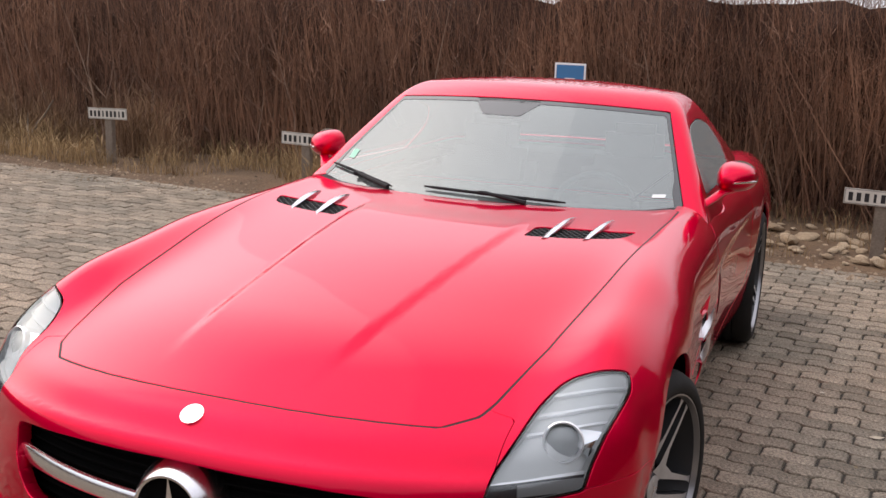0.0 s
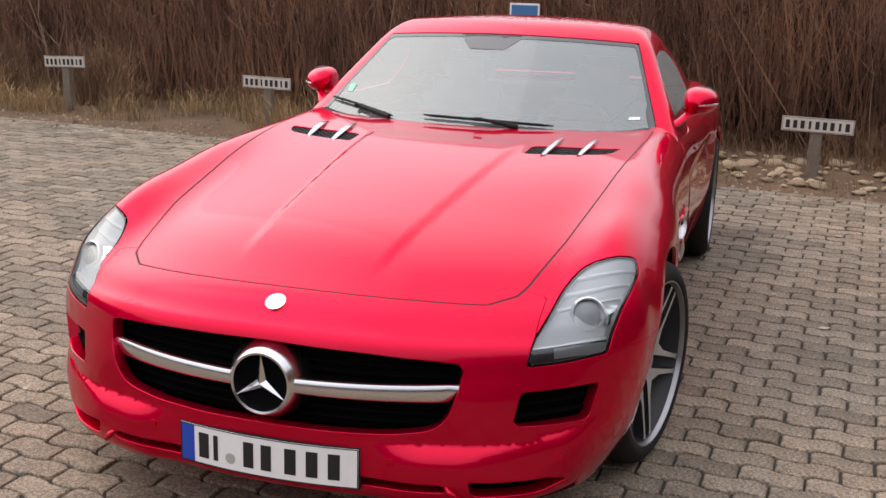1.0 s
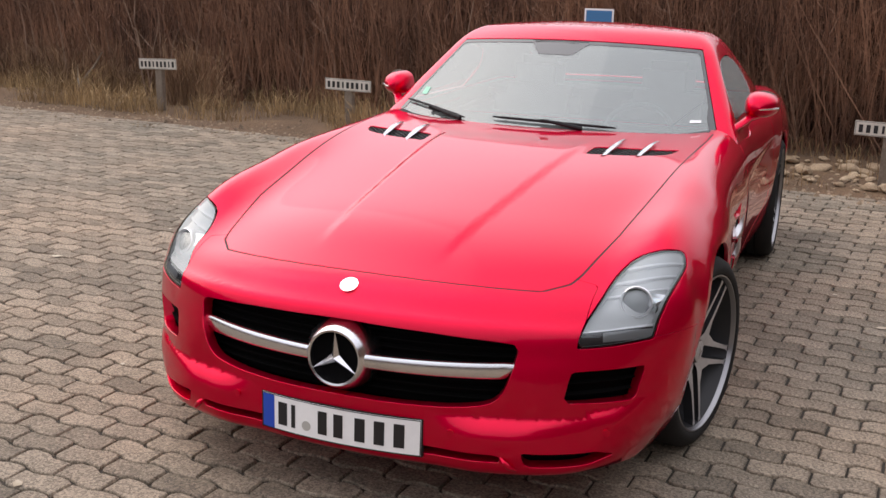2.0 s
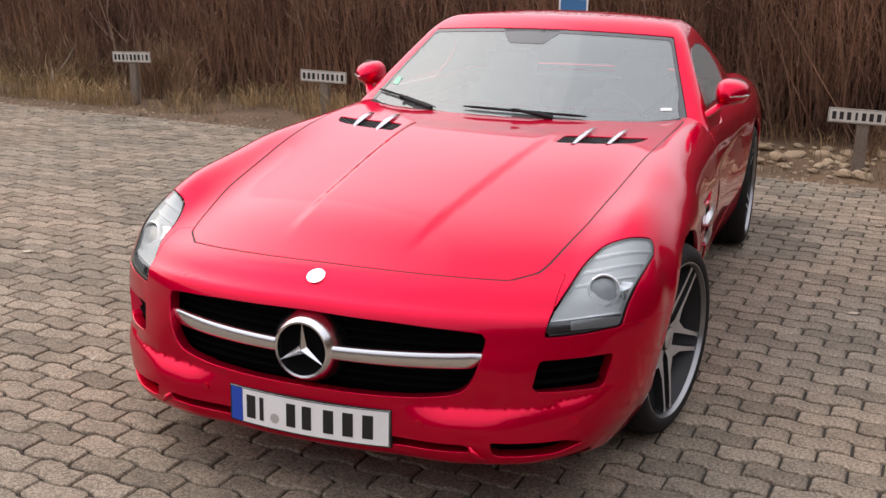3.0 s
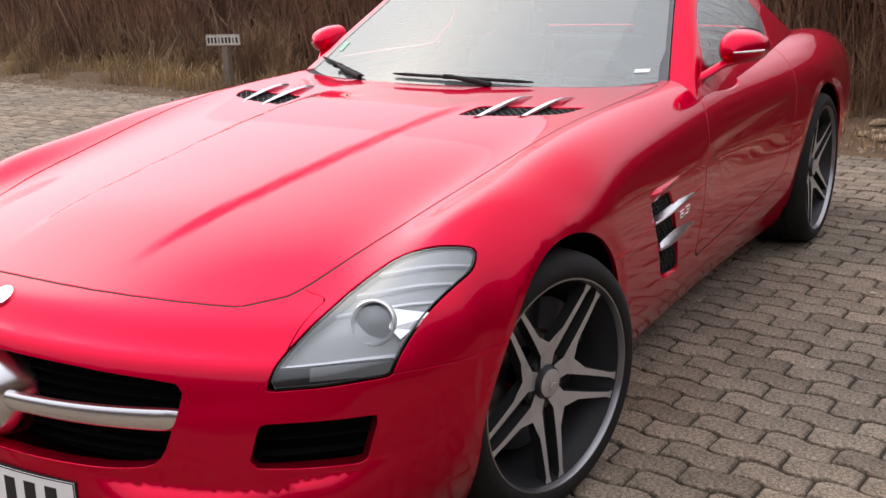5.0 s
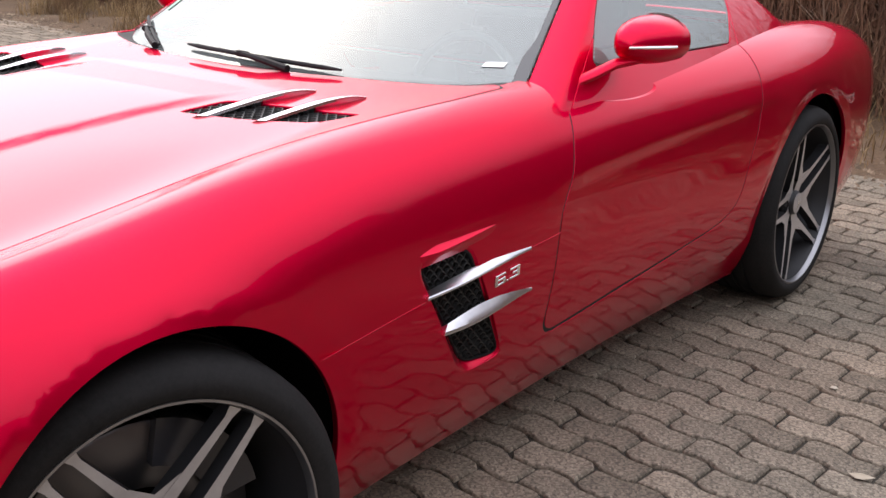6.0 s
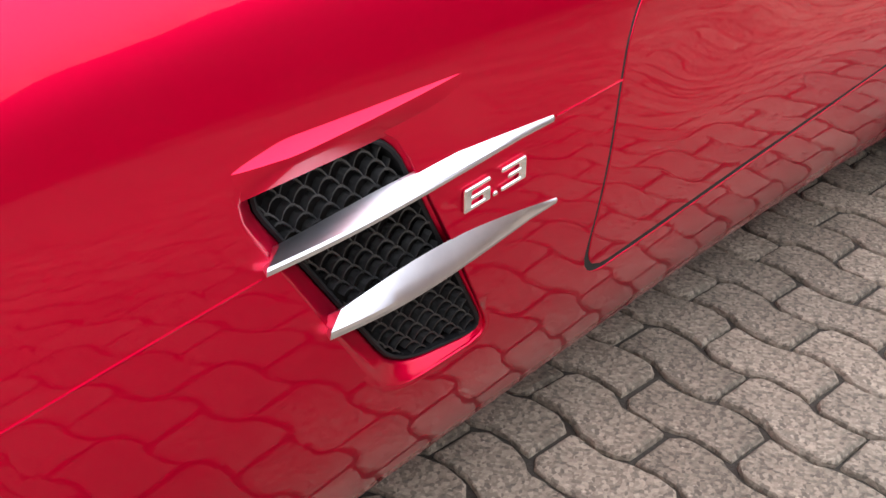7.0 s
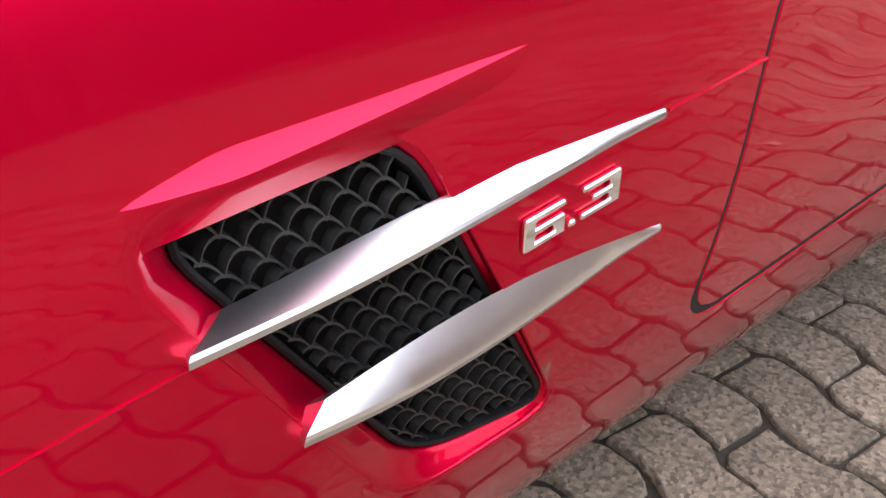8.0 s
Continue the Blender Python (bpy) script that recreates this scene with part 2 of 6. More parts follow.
# ---- smooth shapes ----
def spline(xs, vs):
    """A natural cubic through the knots, straight beyond its ends."""
    xs, vs = np.array(xs, float), np.array(vs, float)
    n, h = len(xs), np.diff(xs)
    a, r = np.zeros((n, n)), np.zeros(n)
    a[0, 0] = a[-1, -1] = 1
    for i in range(1, n - 1):
        a[i, i - 1], a[i, i], a[i, i + 1] = h[i - 1], 2 * (h[i - 1] + h[i]), h[i]
        r[i] = 6 * ((vs[i + 1] - vs[i]) / h[i] - (vs[i] - vs[i - 1]) / h[i - 1])
    m = np.linalg.solve(a, r)
    s0 = (vs[1] - vs[0]) / h[0] - h[0] * m[1] / 6
    s1 = (vs[-1] - vs[-2]) / h[-1] + h[-1] * m[-2] / 6

    def at(x):
        x = np.asarray(x, float)
        i = np.clip(np.searchsorted(xs, x) - 1, 0, n - 2)
        c = np.clip(x, xs[0], xs[-1])
        t, u = c - xs[i], xs[i + 1] - c
        v = (m[i] * u ** 3 + m[i + 1] * t ** 3) / (6 * h[i]) + (vs[i] / h[i] - m[i] * h[i] / 6) * u + (vs[i + 1] / h[i] - m[i + 1] * h[i] / 6) * t
        return v + np.where(x < xs[0], (x - xs[0]) * s0, 0) + np.where(x > xs[-1], (x - xs[-1]) * s1, 0)
    return at


def smax(a, b, k):
    h = np.maximum(k - np.abs(a - b), 0) / k
    return np.maximum(a, b) + h * h * k * 0.25


def step(lo, hi, x):
    t = np.clip((x - lo) / (hi - lo), 0, 1)
    return t * t * t * (t * (6 * t - 15) + 10)


def bump(x, width):
    return np.exp(-(x / width) ** 2)


class Skin:
    """Points, normals and polygons of a smooth surface."""
    def __init__(self, v, n, faces):
        self.v, self.n, self.faces = v, n, faces


def skin_of(shape, low, high, size):
    """The zero surface of shape(x, y, z), as an even net of quads drawn onto it."""
    low, high = np.array(low), np.array(high)
    dims = np.ceil((high - low) / size).astype(int) + 1
    axes = [low[i] + np.arange(dims[i]) * size for i in range(3)]
    f = shape(*np.meshgrid(*axes, indexing="ij"))
    inside = f < 0
    total, count = np.zeros((*(dims - 1), 3)), np.zeros(tuple(dims - 1))
    sl = lambda d, o: slice(o, d - 1 + o)
    corner = [(i, j, k) for i in (0, 1) for j in (0, 1) for k in (0, 1)]
    for a in corner:
        for ax in range(3):
            if a[ax]:
                continue
            b = list(a)
            b[ax] = 1
            fa = f[sl(dims[0], a[0]), sl(dims[1], a[1]), sl(dims[2], a[2])]
            fb = f[sl(dims[0], b[0]), sl(dims[1], b[1]), sl(dims[2], b[2])]
            cross = (fa < 0) != (fb < 0)
            t = np.where(cross, fa / np.where(cross, fa - fb, 1), 0)
            for c in range(3):
                total[..., c] += np.where(cross, a[c] + (t if c == ax else 0), 0)
            count += cross
    cells = np.argwhere(count > 0)
    idx = -np.ones(tuple(dims - 1), int)
    idx[tuple(cells.T)] = np.arange(len(cells))
    v = low + (cells + total[tuple(cells.T)] / count[tuple(cells.T)][:, None]) * size
    faces = []
    for ax in range(3):
        u, w = (ax + 1) % 3, (ax + 2) % 3
        p = [slice(1, -1)] * 3
        p[ax] = slice(0, -1)
        q = list(p)
        q[ax] = slice(1, None)
        a, b = inside[tuple(p)], inside[tuple(q)]
        where = np.argwhere(a != b)
        flip = a[tuple(where.T)]
        where[:, u] += 1
        where[:, w] += 1
        def cell(du, dw):
            c = where.copy()
            c[:, u] -= du
            c[:, w] -= dw
            return idx[tuple(c.T)]
        quad = np.stack([cell(1, 1), cell(0, 1), cell(0, 0), cell(1, 0)], 1)
        quad[~flip] = quad[~flip][:, ::-1]
        faces.append(quad)
    faces = np.concatenate(faces)
    e = 0.002

    def slope(p):
        return np.stack([(shape(*(p + np.eye(3)[i] * e).T) - shape(*(p - np.eye(3)[i] * e).T)) / (2 * e) for i in range(3)], 1)
    for _ in range(5):
        g = slope(v)
        v = v - g * (shape(*v.T) / np.maximum((g * g).sum(1), 0.05))[:, None] * 0.9
    g = slope(v)
    return Skin(v, g / np.maximum(np.linalg.norm(g, axis=1), 1e-6)[:, None], [tuple(q) for q in faces.tolist()])


def cut(skin, value):
    """Splits a skin along value(x, y, z) = 0: the side below zero and the side above it."""
    val = value(*skin.v.T).tolist()
    v, n = skin.v.tolist(), skin.n.tolist()
    below, above, met = [], [], {}
    for face in skin.faces:
        s = [val[i] for i in face]
        if max(s) <= 0:
            below.append(face)
        elif min(s) >= 0:
            above.append(face)
        else:
            lo, hi = [], []
            for i, a in enumerate(face):
                b = face[(i + 1) % len(face)]
                sa, sb = val[a], val[b]
                (lo if sa <= 0 else hi).append(a)
                if (sa <= 0) != (sb <= 0):
                    key = (a, b) if a < b else (b, a)
                    if key not in met:
                        t = sa / (sa - sb)
                        met[key] = len(v)
                        v.append([v[a][c] + (v[b][c] - v[a][c]) * t for c in range(3)])
                        n.append([n[a][c] + (n[b][c] - n[a][c]) * t for c in range(3)])
                    lo.append(met[key])
                    hi.append(met[key])
            if len(lo) > 2:
                below.append(tuple(lo))
            if len(hi) > 2:
                above.append(tuple(hi))
    v, n = np.array(v), np.array(n)
    return Skin(v, n, below), Skin(v, n, above)


def region(outline, plane):
    """A value that is below zero inside an outline of the plane's two axes, in metres from its edge."""
    o = np.array([p for i, p in enumerate(outline) if math.dist(p, outline[i - 1]) > 1e-6], float)

    def value(x, y, z):
        p = np.stack(plane(x, y, z), 1)
        best, odd = np.full(len(p), 1e9), np.zeros(len(p), bool)
        for a, b in zip(o, np.roll(o, -1, 0)):
            d = b - a
            t = np.clip(((p - a) @ d) / (d @ d), 0, 1)
            best = np.minimum(best, np.linalg.norm(p - a - t[:, None] * d, axis=1))
            hit = (a[1] > p[:, 1]) != (b[1] > p[:, 1])
            at = a[0] + (p[:, 1] - a[1]) / np.where(b[1] == a[1], 1e-9, b[1] - a[1]) * d[0]
            odd ^= hit & (p[:, 0] < at)
        return np.where(odd, -best, best)
    return value


def panel(name, skins, mat, parent, label="", lip=0.014, lift=0.0):
    """A sheet-metal part out of pieces of skin, its open edges rounded and turned inward by lip."""
    verts, norms, faces = [], [], []
    for s in (skins if isinstance(skins, list) else [skins]):
        used = sorted({i for f in s.faces for i in f})
        if not used:
            continue
        at = {i: len(verts) + k for k, i in enumerate(used)}
        verts += (s.v[used] + s.n[used] * lift).tolist()
        norms += s.n[used].tolist()
        mine = [tuple(at[i] for i in f) for f in s.faces]
        faces += mine
        if lip:
            seen = {}
            for f in mine:
                for i, a in enumerate(f):
                    b = f[(i + 1) % len(f)]
                    if (b, a) in seen:
                        del seen[(b, a)]
                    else:
                        seen[(a, b)] = True
            outward = {}
            for a, b in seen:
                d = np.array(verts[b]) - np.array(verts[a])
                o = np.cross(d, np.array(norms[a]))
                for i in (a, b):
                    outward[i] = outward.get(i, 0) + o
            rings = {}
            for i, o in outward.items():
                o = o / max(np.linalg.norm(o), 1e-9)
                p, q = np.array(verts[i]), np.array(norms[i])
                rings[i] = []
                for depth, out, tilt in ((0.0012, 0.0009, 0.6), (0.004, 0.0012, 1.0), (lip, 0.0, 1.0)):
                    rings[i].append(len(verts))
                    verts.append((p - q * depth + o * out).tolist())
                    norms.append(((1 - tilt) * q + tilt * o).tolist())
            for a, b in seen:
                ra, rb = [a] + rings[a], [b] + rings[b]
                for k in range(3):
                    faces.append((rb[k], ra[k], ra[k + 1], rb[k + 1]))
    if not verts:
        return None
    base = np.array(base_of(parent))
    me = bpy.data.meshes.new(name)
    me.from_pydata((np.array(verts) - base).tolist(), [], faces)
    me.polygons.foreach_set("use_smooth", [True] * len(me.polygons))
    me.materials.append(mat)
    me.normals_split_custom_set_from_vertices(norms)
    ob = new(name, me)
    if parent:
        ob.parent = parent
    return tagged(ob, label)

# ---- the car: its shapes ----
CREST = spline([0.010, 0.025, 0.065, 0.115, 0.185, 0.37, 0.74, 1.15, 1.56, 1.97, 2.4, 3.0, 3.6, 4.2, 4.65], [0.545, 0.602, 0.648, 0.682, 0.709, 0.757, 0.818, 0.868, 0.900, 0.916, 0.922, 0.922, 0.925, 0.915, 0.86])
FLANK = spline([0.13, 0.43, 0.60, 0.80, 0.965, 1.25, 1.57, 2.0, 2.6, 3.1, 3.65, 4.1, 4.45, 4.68], [0.865, 0.920, 0.953, 0.966, 0.967, 0.952, 0.933, 0.925, 0.925, 0.946, 0.972, 0.955, 0.90, 0.82])
WING = spline([0.22, 0.42, 0.67, 0.93, 1.25, 1.6, 1.9, 2.3, 2.8, 3.3, 3.65, 4.0, 4.5], [0.0, 0.045, 0.085, 0.07, 0.045, 0.022, 0.018, 0.024, 0.028, 0.032, 0.035, 0.03, 0.0])


def nose_line(x):
    return 0.10 * (np.abs(x) / 0.52) ** 2.4


def body_shape(x, y, z):
    ax = np.abs(x)
    nose = nose_line(ax)
    crown = (0.075 - 0.06 * step(0.4, 1.8, y)) * ax ** 2
    dome = 0.010 * step(0.02, -0.03, ax - (0.21 + 0.10 * (y - 0.3) / 1.2)) * step(0.22, 0.6, y) * step(1.75, 1.45, y)
    top = z - (CREST(y - nose * step(2.6, 0.3, y)) - crown + dome + WING(y) * bump(ax - 0.83, 0.13))
    low, high = np.maximum(0.60 - z, 0), np.maximum(z - 0.60, 0)
    side = ax - (FLANK(y) - 0.42 * low ** 2 - 0.8 * np.maximum(0.345 - z, 0) ** 2 - 1.1 * high ** 2.2)
    over = z - 0.334 - np.sqrt(np.maximum(0.398 ** 2 - (y - 0.965) ** 2, 0.0))
    side = side + 0.030 * (1 - np.exp(-np.maximum(over, 0) / 0.09)) * step(0.48, 0.72, y) * step(1.30, 0.90, y) * step(0.40, 0.48, z)
    front = 0.014 + nose + 0.9 * np.maximum(0.27 - z, 0) ** 1.5 + 0.08 * np.maximum(z - 0.5, 0) - y
    front = front - 0.026 * bump(ax - 0.64, 0.15) * step(0.565, 0.47, z)
    back = y - (4.645 - 0.16 * ax ** 2.4 - 0.6 * np.maximum(0.45 - z, 0) ** 1.5)
    drop = np.clip((0.362 + 0.42 * np.maximum(ax - 0.55, 0) ** 2 - z) / 0.060, 0, 1)
    front = front - 0.032 * (1 - (1 - drop) ** 2) * step(0.93, 0.76, ax) * step(0.22, 0.48, ax)
    side = side + 0.009 * step(0.025, -0.030, z - (0.705 + 0.035 * (y - 2.0))) * step(0.46, 0.64, z) * step(1.98, 2.3, y) * step(3.45, 3.0, y)
    for yc, zc, r in ((0.965, 0.334, 0.380), (3.645, 0.343, 0.390)):
        side = side + 0.006 * step(r + 0.055, r - 0.01, np.hypot(y - yc, z - zc)) * step(0.25, 0.4, z)
    f = smax(side, front, 0.13)
    f = smax(f, top, 0.035 + 0.095 * step(0.12, 0.6, y))
    f = smax(f, back, 0.10)
    return smax(f, 0.13 + 0.06 * step(0.6, 0.15, y) - z, 0.03)


def cabin_shape(x, y, z):
    ax = np.abs(x)
    shield = 1.895 + 0.46 * ax ** 2 + (z - 0.92) * 1.89 - y
    roof = z - (1.322 - 0.16 * np.maximum(2.95 - y, 0) ** 2 - 0.045 * np.maximum(y - 2.95, 0) ** 2 - 0.10 * ax ** 2.2 - 0.05 * np.maximum(y - 3.1, 0) ** 2)
    side = ax - (0.820 - (z - 0.93) * 0.53 - 0.10 * np.maximum(z - 0.93, 0) ** 2 - 0.05 * np.maximum(y - 2.9, 0) ** 2)
    rear = y - (4.05 - (z - 0.9) * 2.1 - 0.3 * ax ** 2)
    f = smax(side, shield, 0.04)
    f = smax(f, roof, 0.07)
    f = smax(f, rear, 0.12)
    return smax(f, 0.80 - z, 0.01)


top_plane = lambda x, y, z: (np.abs(x), y)
side_plane = lambda x, y, z: (y, z)
front_plane = lambda x, y, z: (np.abs(x), z)
FRONT_AXLE, REAR_AXLE = (0.965, 0.334), (3.645, 0.343)

car = thing("sports_car", (0, 2.4, 0), "glossy red two-seat gullwing sports car parked on block paving", "car")
lower = skin_of(body_shape, (-1.05, 0.0, 0.06), (1.05, 4.85, 1.06), 0.017)
cabin = skin_of(cabin_shape, (-0.95, 1.6, 0.74), (0.95, 4.3, 1.34), 0.017)

def hood_edge():
    front = [(x, 0.012 + float(nose_line(x)) + 0.172) for x in (0, 0.1, 0.2, 0.3, 0.4, 0.47, 0.53)]
    flank = [(0.595, 0.37), (0.612, 0.43), (0.66, 0.70), (0.705, 1.15), (0.74, 1.6), (0.755, 1.88), (0.757, 2.06)]
    back = [(0.73, 2.075), (0.68, 2.045), (0.5, 1.975), (0.25, 1.91), (0, 1.89)]
    half = front + flank + back
    return [(x, y) for x, y in half[:-1]] + [(-0.3, 1.895), (-0.3, 0.18)]

hood_value = region(hood_edge(), top_plane)
upper_only = lambda fn, z0: (lambda x, y, z: np.maximum(fn(x, y, z), z0 - z))
GAP_HALF = 0.0040


def split(skin, value, gap=GAP_HALF):
    inner, rest = cut(skin, lambda x, y, z: value(x, y, z) + gap)
    _, rest = cut(rest, lambda x, y, z: value(x, y, z) - gap)
    return inner, rest



def sides(skin):
    """The two mirrored pieces of a skin: the car's left one, then its right one."""
    left = [f for f in skin.faces if skin.v[f[0]][0] > 0]
    right = [f for f in skin.faces if skin.v[f[0]][0] <= 0]
    return Skin(skin.v, skin.n, left), Skin(skin.v, skin.n, right)


both = lambda a, b: (lambda x, y, z: np.maximum(a(x, y, z), b(x, y, z)))
either = lambda a, b: (lambda x, y, z: np.minimum(a(x, y, z), b(x, y, z)))
on_side = lambda x, y, z: 0.55 - np.abs(x)
on_front = lambda x, y, z: y - 0.62
flank_x = lambda y, z: float(FLANK(y) - 0.42 * max(0.60 - z, 0) ** 2 - 1.1 * max(z - 0.60, 0) ** 2.2)

# outlines
VENT = rounded([(0.345, 1.462), (0.352, 1.598), (0.51, 1.640), (0.685, 1.672), (0.655, 1.575), (0.50, 1.503)], [0.02, 0.03, 0.05, 0.02, 0.04, 0.05])
lamp_plane = lambda x, y, z: (np.abs(x) + 0.45 * y, z + 0.6 * y)
LAMP = rounded([(0.753, 0.683), (0.778, 0.762), (0.912, 0.986), (0.996, 1.087), (1.096, 1.136), (1.178, 1.158), (1.172, 1.098), (1.084, 0.960), (1.032, 0.850), (1.012, 0.787), (0.880, 0.726)], [0.012, 0.03, 0.06, 0.05, 0.05, 0.025, 0.02, 0.05, 0.03, 0.012, 0.05])
GRILLE = rounded([(-0.4, 0.612), (0.03, 0.612), (0.27, 0.604), (0.45, 0.588), (0.522, 0.577), (0.507, 0.485), (0.470, 0.405), (0.36, 0.388), (0.18, 0.384), (-0.4, 0.384)], [0, 0.05, 0.05, 0.04, 0.022, 0.05, 0.045, 0.05, 0.03, 0])
INTAKE = rounded([(0.655, 0.499), (0.838, 0.497), (0.815, 0.394), (0.642, 0.411)], 0.014)
SLOT = rounded([(0.545, 0.276), (0.735, 0.266), (0.782, 0.240), (0.72, 0.222), (0.56, 0.228)], 0.012)
LOW_SLOT = rounded([(-0.3, 0.268), (0.485, 0.266), (0.51, 0.240), (-0.3, 0.232)], 0.01)
SIDE_VENT = rounded([(1.565, 0.655), (1.715, 0.662), (1.873, 0.366), (1.743, 0.378)], [0.046, 0.040, 0.036, 0.046])
SCOOP = rounded([(1.534, 0.671), (1.7195, 0.6675), (1.8785, 0.3605), (1.716, 0.362)], [0.06, 0.040, 0.036, 0.06])
DOOR = rounded([(2.040, 0.348), (2.065, 0.595), (2.078, 0.655), (2.128, 0.715), (2.165, 0.82), (2.215, 0.92), (2.26, 1.1), (3.25, 1.1), (3.20, 0.75), (3.06, 0.45), (2.95, 0.415), (2.6, 0.378), (2.2, 0.354)], [0.06, 0.05, 0.03, 0.03, 0.05, 0.05, 0, 0, 0.1, 0.1, 0.05, 0.1, 0.1])

hood, body = split(lower, upper_only(hood_value, 0.45))
vent_value = region(VENT, top_plane)
vents, hood = split(hood, vent_value, 0.0)
_, body = cut(body, lambda x, y, z: np.maximum.reduce([cabin_shape(x, y, z) + 0.03, 0.84 - z]))
ARCHES = ((*FRONT_AXLE, 0.377), (*REAR_AXLE, 0.388))
cowl, body = cut(body, lambda x, y, z: np.maximum.reduce([1.86 - y, np.abs(x) - 0.738, 0.86 - z, y - 2.4]))
for yc, zc, r in ARCHES:
    _, body = cut(body, lambda x, y, z: np.maximum(np.hypot(y - yc, z - zc) - r, 0.58 - np.abs(x)))
lamp_value = both(region(LAMP, lamp_plane), lambda x, y, z: np.maximum(y - 0.72, 0.53 - z))
lamps, body = split(body, lamp_value, 0.003)
grille_value = both(region(GRILLE, front_plane), on_front)
_, body = split(body, grille_value, 0.0)
for outline in (INTAKE, SLOT, LOW_SLOT):
    _, body = split(body, both(region(outline, front_plane), on_front), 0.0)
_, body = split(body, both(region(SCOOP, side_plane), on_side), 0.0)
door_line = both(region(DOOR, side_plane), on_side)
door_value = lambda x, y, z: door_line(x, y, z) / (1 + 0.5 * step(0.42, 0.365, z))
doors, body = split(body, door_value, 0.0038)
pocket_value = lambda x, y, z: 0.026 * (np.hypot((y - 2.44) / 0.180, (z - 0.879 + 0.012 * (y - 2.44) / 0.180) / 0.026) - 1)
_, doors = split(doors, both(pocket_value, on_side), 0.0)
bumper_value = lambda x, y, z: np.minimum(np.maximum(z - (0.572 - 0.05 * (y - 0.378)), y - 0.70), np.maximum(y - 0.402, np.abs(x) - 0.67))
bumper, body = split(body, bumper_value, 0.0016)

body_part = panel("body", body, PAINT, car)
def gap_seal_shade(value, parent, wide=0.009):
    """The dark rubber of a shut line, with the gap's shade put into its black."""
    strip_skin, _ = cut(lower, lambda x, y, z: np.abs(value(x, y, z)) - wide)
    for piece in sides(strip_skin):
        panel("seal_shade", piece, GAP, parent, lip=0.0, lift=-0.0014)
gap_seal_shade(upper_only(hood_value, 0.45), body_part)
gap_seal_shade(door_line, body_part)
panel("hood", hood, PAINT, car, lip=0.009)
panel("cowl", cowl, BLACK, car, "black plastic cowl below the windscreen", lip=0.0, lift=-0.004)
bumper_part = panel("front_bumper", bumper, PAINT, car, lip=0.035)

# ---- the cabin ----
screen_y = lambda x, z: 1.895 + 0.46 * np.abs(x) ** 2 + (z - 0.92) * 1.89
def wind_value(x, y, z):
    ax = np.abs(x)
    return np.maximum.reduce([ax - (0.752 - (z - 0.93) * 0.50), z - (1.253 - 0.07 * ax ** 2), y - 3.0])
shield, cab = split(cabin, wind_value, 0.003)
WINDOW = rounded([(2.36, 0.942), (2.49, 1.088), (2.64, 1.172), (2.95, 1.19), (3.18, 1.14), (3.27, 1.04), (3.17, 0.928)], [0.02, 0.1, 0.08, 0.1, 0.06, 0.05, 0.02])
windows, cab = split(cab, both(region(WINDOW, side_plane), lambda x, y, z: 0.4 - np.abs(x)), 0.003)
rear_pane, cab = split(cab, lambda x, y, z: np.maximum.reduce([np.abs(x) - 0.52, 3.5 - y, 0.96 - z]), 0.003)
uppers, cab = split(cab, lambda x, y, z: np.maximum.reduce([0.2 - np.abs(x), screen_y(x, z) + 0.075 - y, y - 3.25 - 0.3 * (z - 1.0), 0.85 - z]), 0.003)
panel("roof", cab, PAINT, car, lip=0.007)
panel("headliner", cab, LINING, car, "grey fabric headliner", lip=0.0, lift=-0.009)
panel("windscreen", shield, GLASS, car, "grey-tinted raked windscreen", lip=0.004)
panel("rear_window", rear_pane, GLASS, car, lip=0.004)
edge, _ = cut(shield, lambda x, y, z: -(wind_value(x, y, z) + 0.016 + 0.014 * step(1.02, 0.95, z)))
panel("windscreen_border", edge, FRIT, car, "black printed glass border", lip=0.0, lift=0.0015)
patch, _ = cut(shield, lambda x, y, z: np.maximum.reduce([np.abs(x + 0.06) - (0.165 - 1.3 * (1.253 - z)), 1.190 - z, wind_value(x, y, z)]))
panel("sensor_patch", patch, material("sensor_shade", (0.10, 0.105, 0.105), 0.25), car, "dark sensor patch at the glass top", lip=0.0, lift=0.0015)
door_parts = []
for d, u, w in zip(sides(doors), sides(uppers), sides(windows)):
    door = panel("door", [d, u], PAINT, car, "red gullwing door, closed", lip=0.007)
    panel("door_lining", u, LINING, door, "grey inner door trim", lip=0.0, lift=-0.009)
    panel("side_window", w, SIDE_GLASS, door, lip=0.004)
    door_parts.append(door)

# ---- under the skin ----
bm = bmesh.new()
box(bm, -0.60, 0.60, 0.48, 4.45, 0.17, 0.30)
box(bm, -0.72, 0.72, 1.42, 3.18, 0.17, 0.30)
part("underbody", bm, DARK, car)
bm = bmesh.new()
for x0, x1, y0, y1, z0, z1 in ((-0.76, -0.73, 1.75, 3.7, 0.3, 0.84), (0.73, 0.76, 1.75, 3.7, 0.3, 0.84), (-0.73, 0.73, 1.72, 1.75, 0.3, 0.87), (-0.73, 0.73, 3.55, 3.58, 0.3, 0.92), (-0.73, 0.73, 1.75, 3.55, 0.31, 0.33)):
    box(bm, x0, x1, y0, y1, z0, z1)
box(bm, -0.70, 0.70, 3.30, 3.60, 0.84, 0.935)
part("cabin_lining", bm, LINING, car)
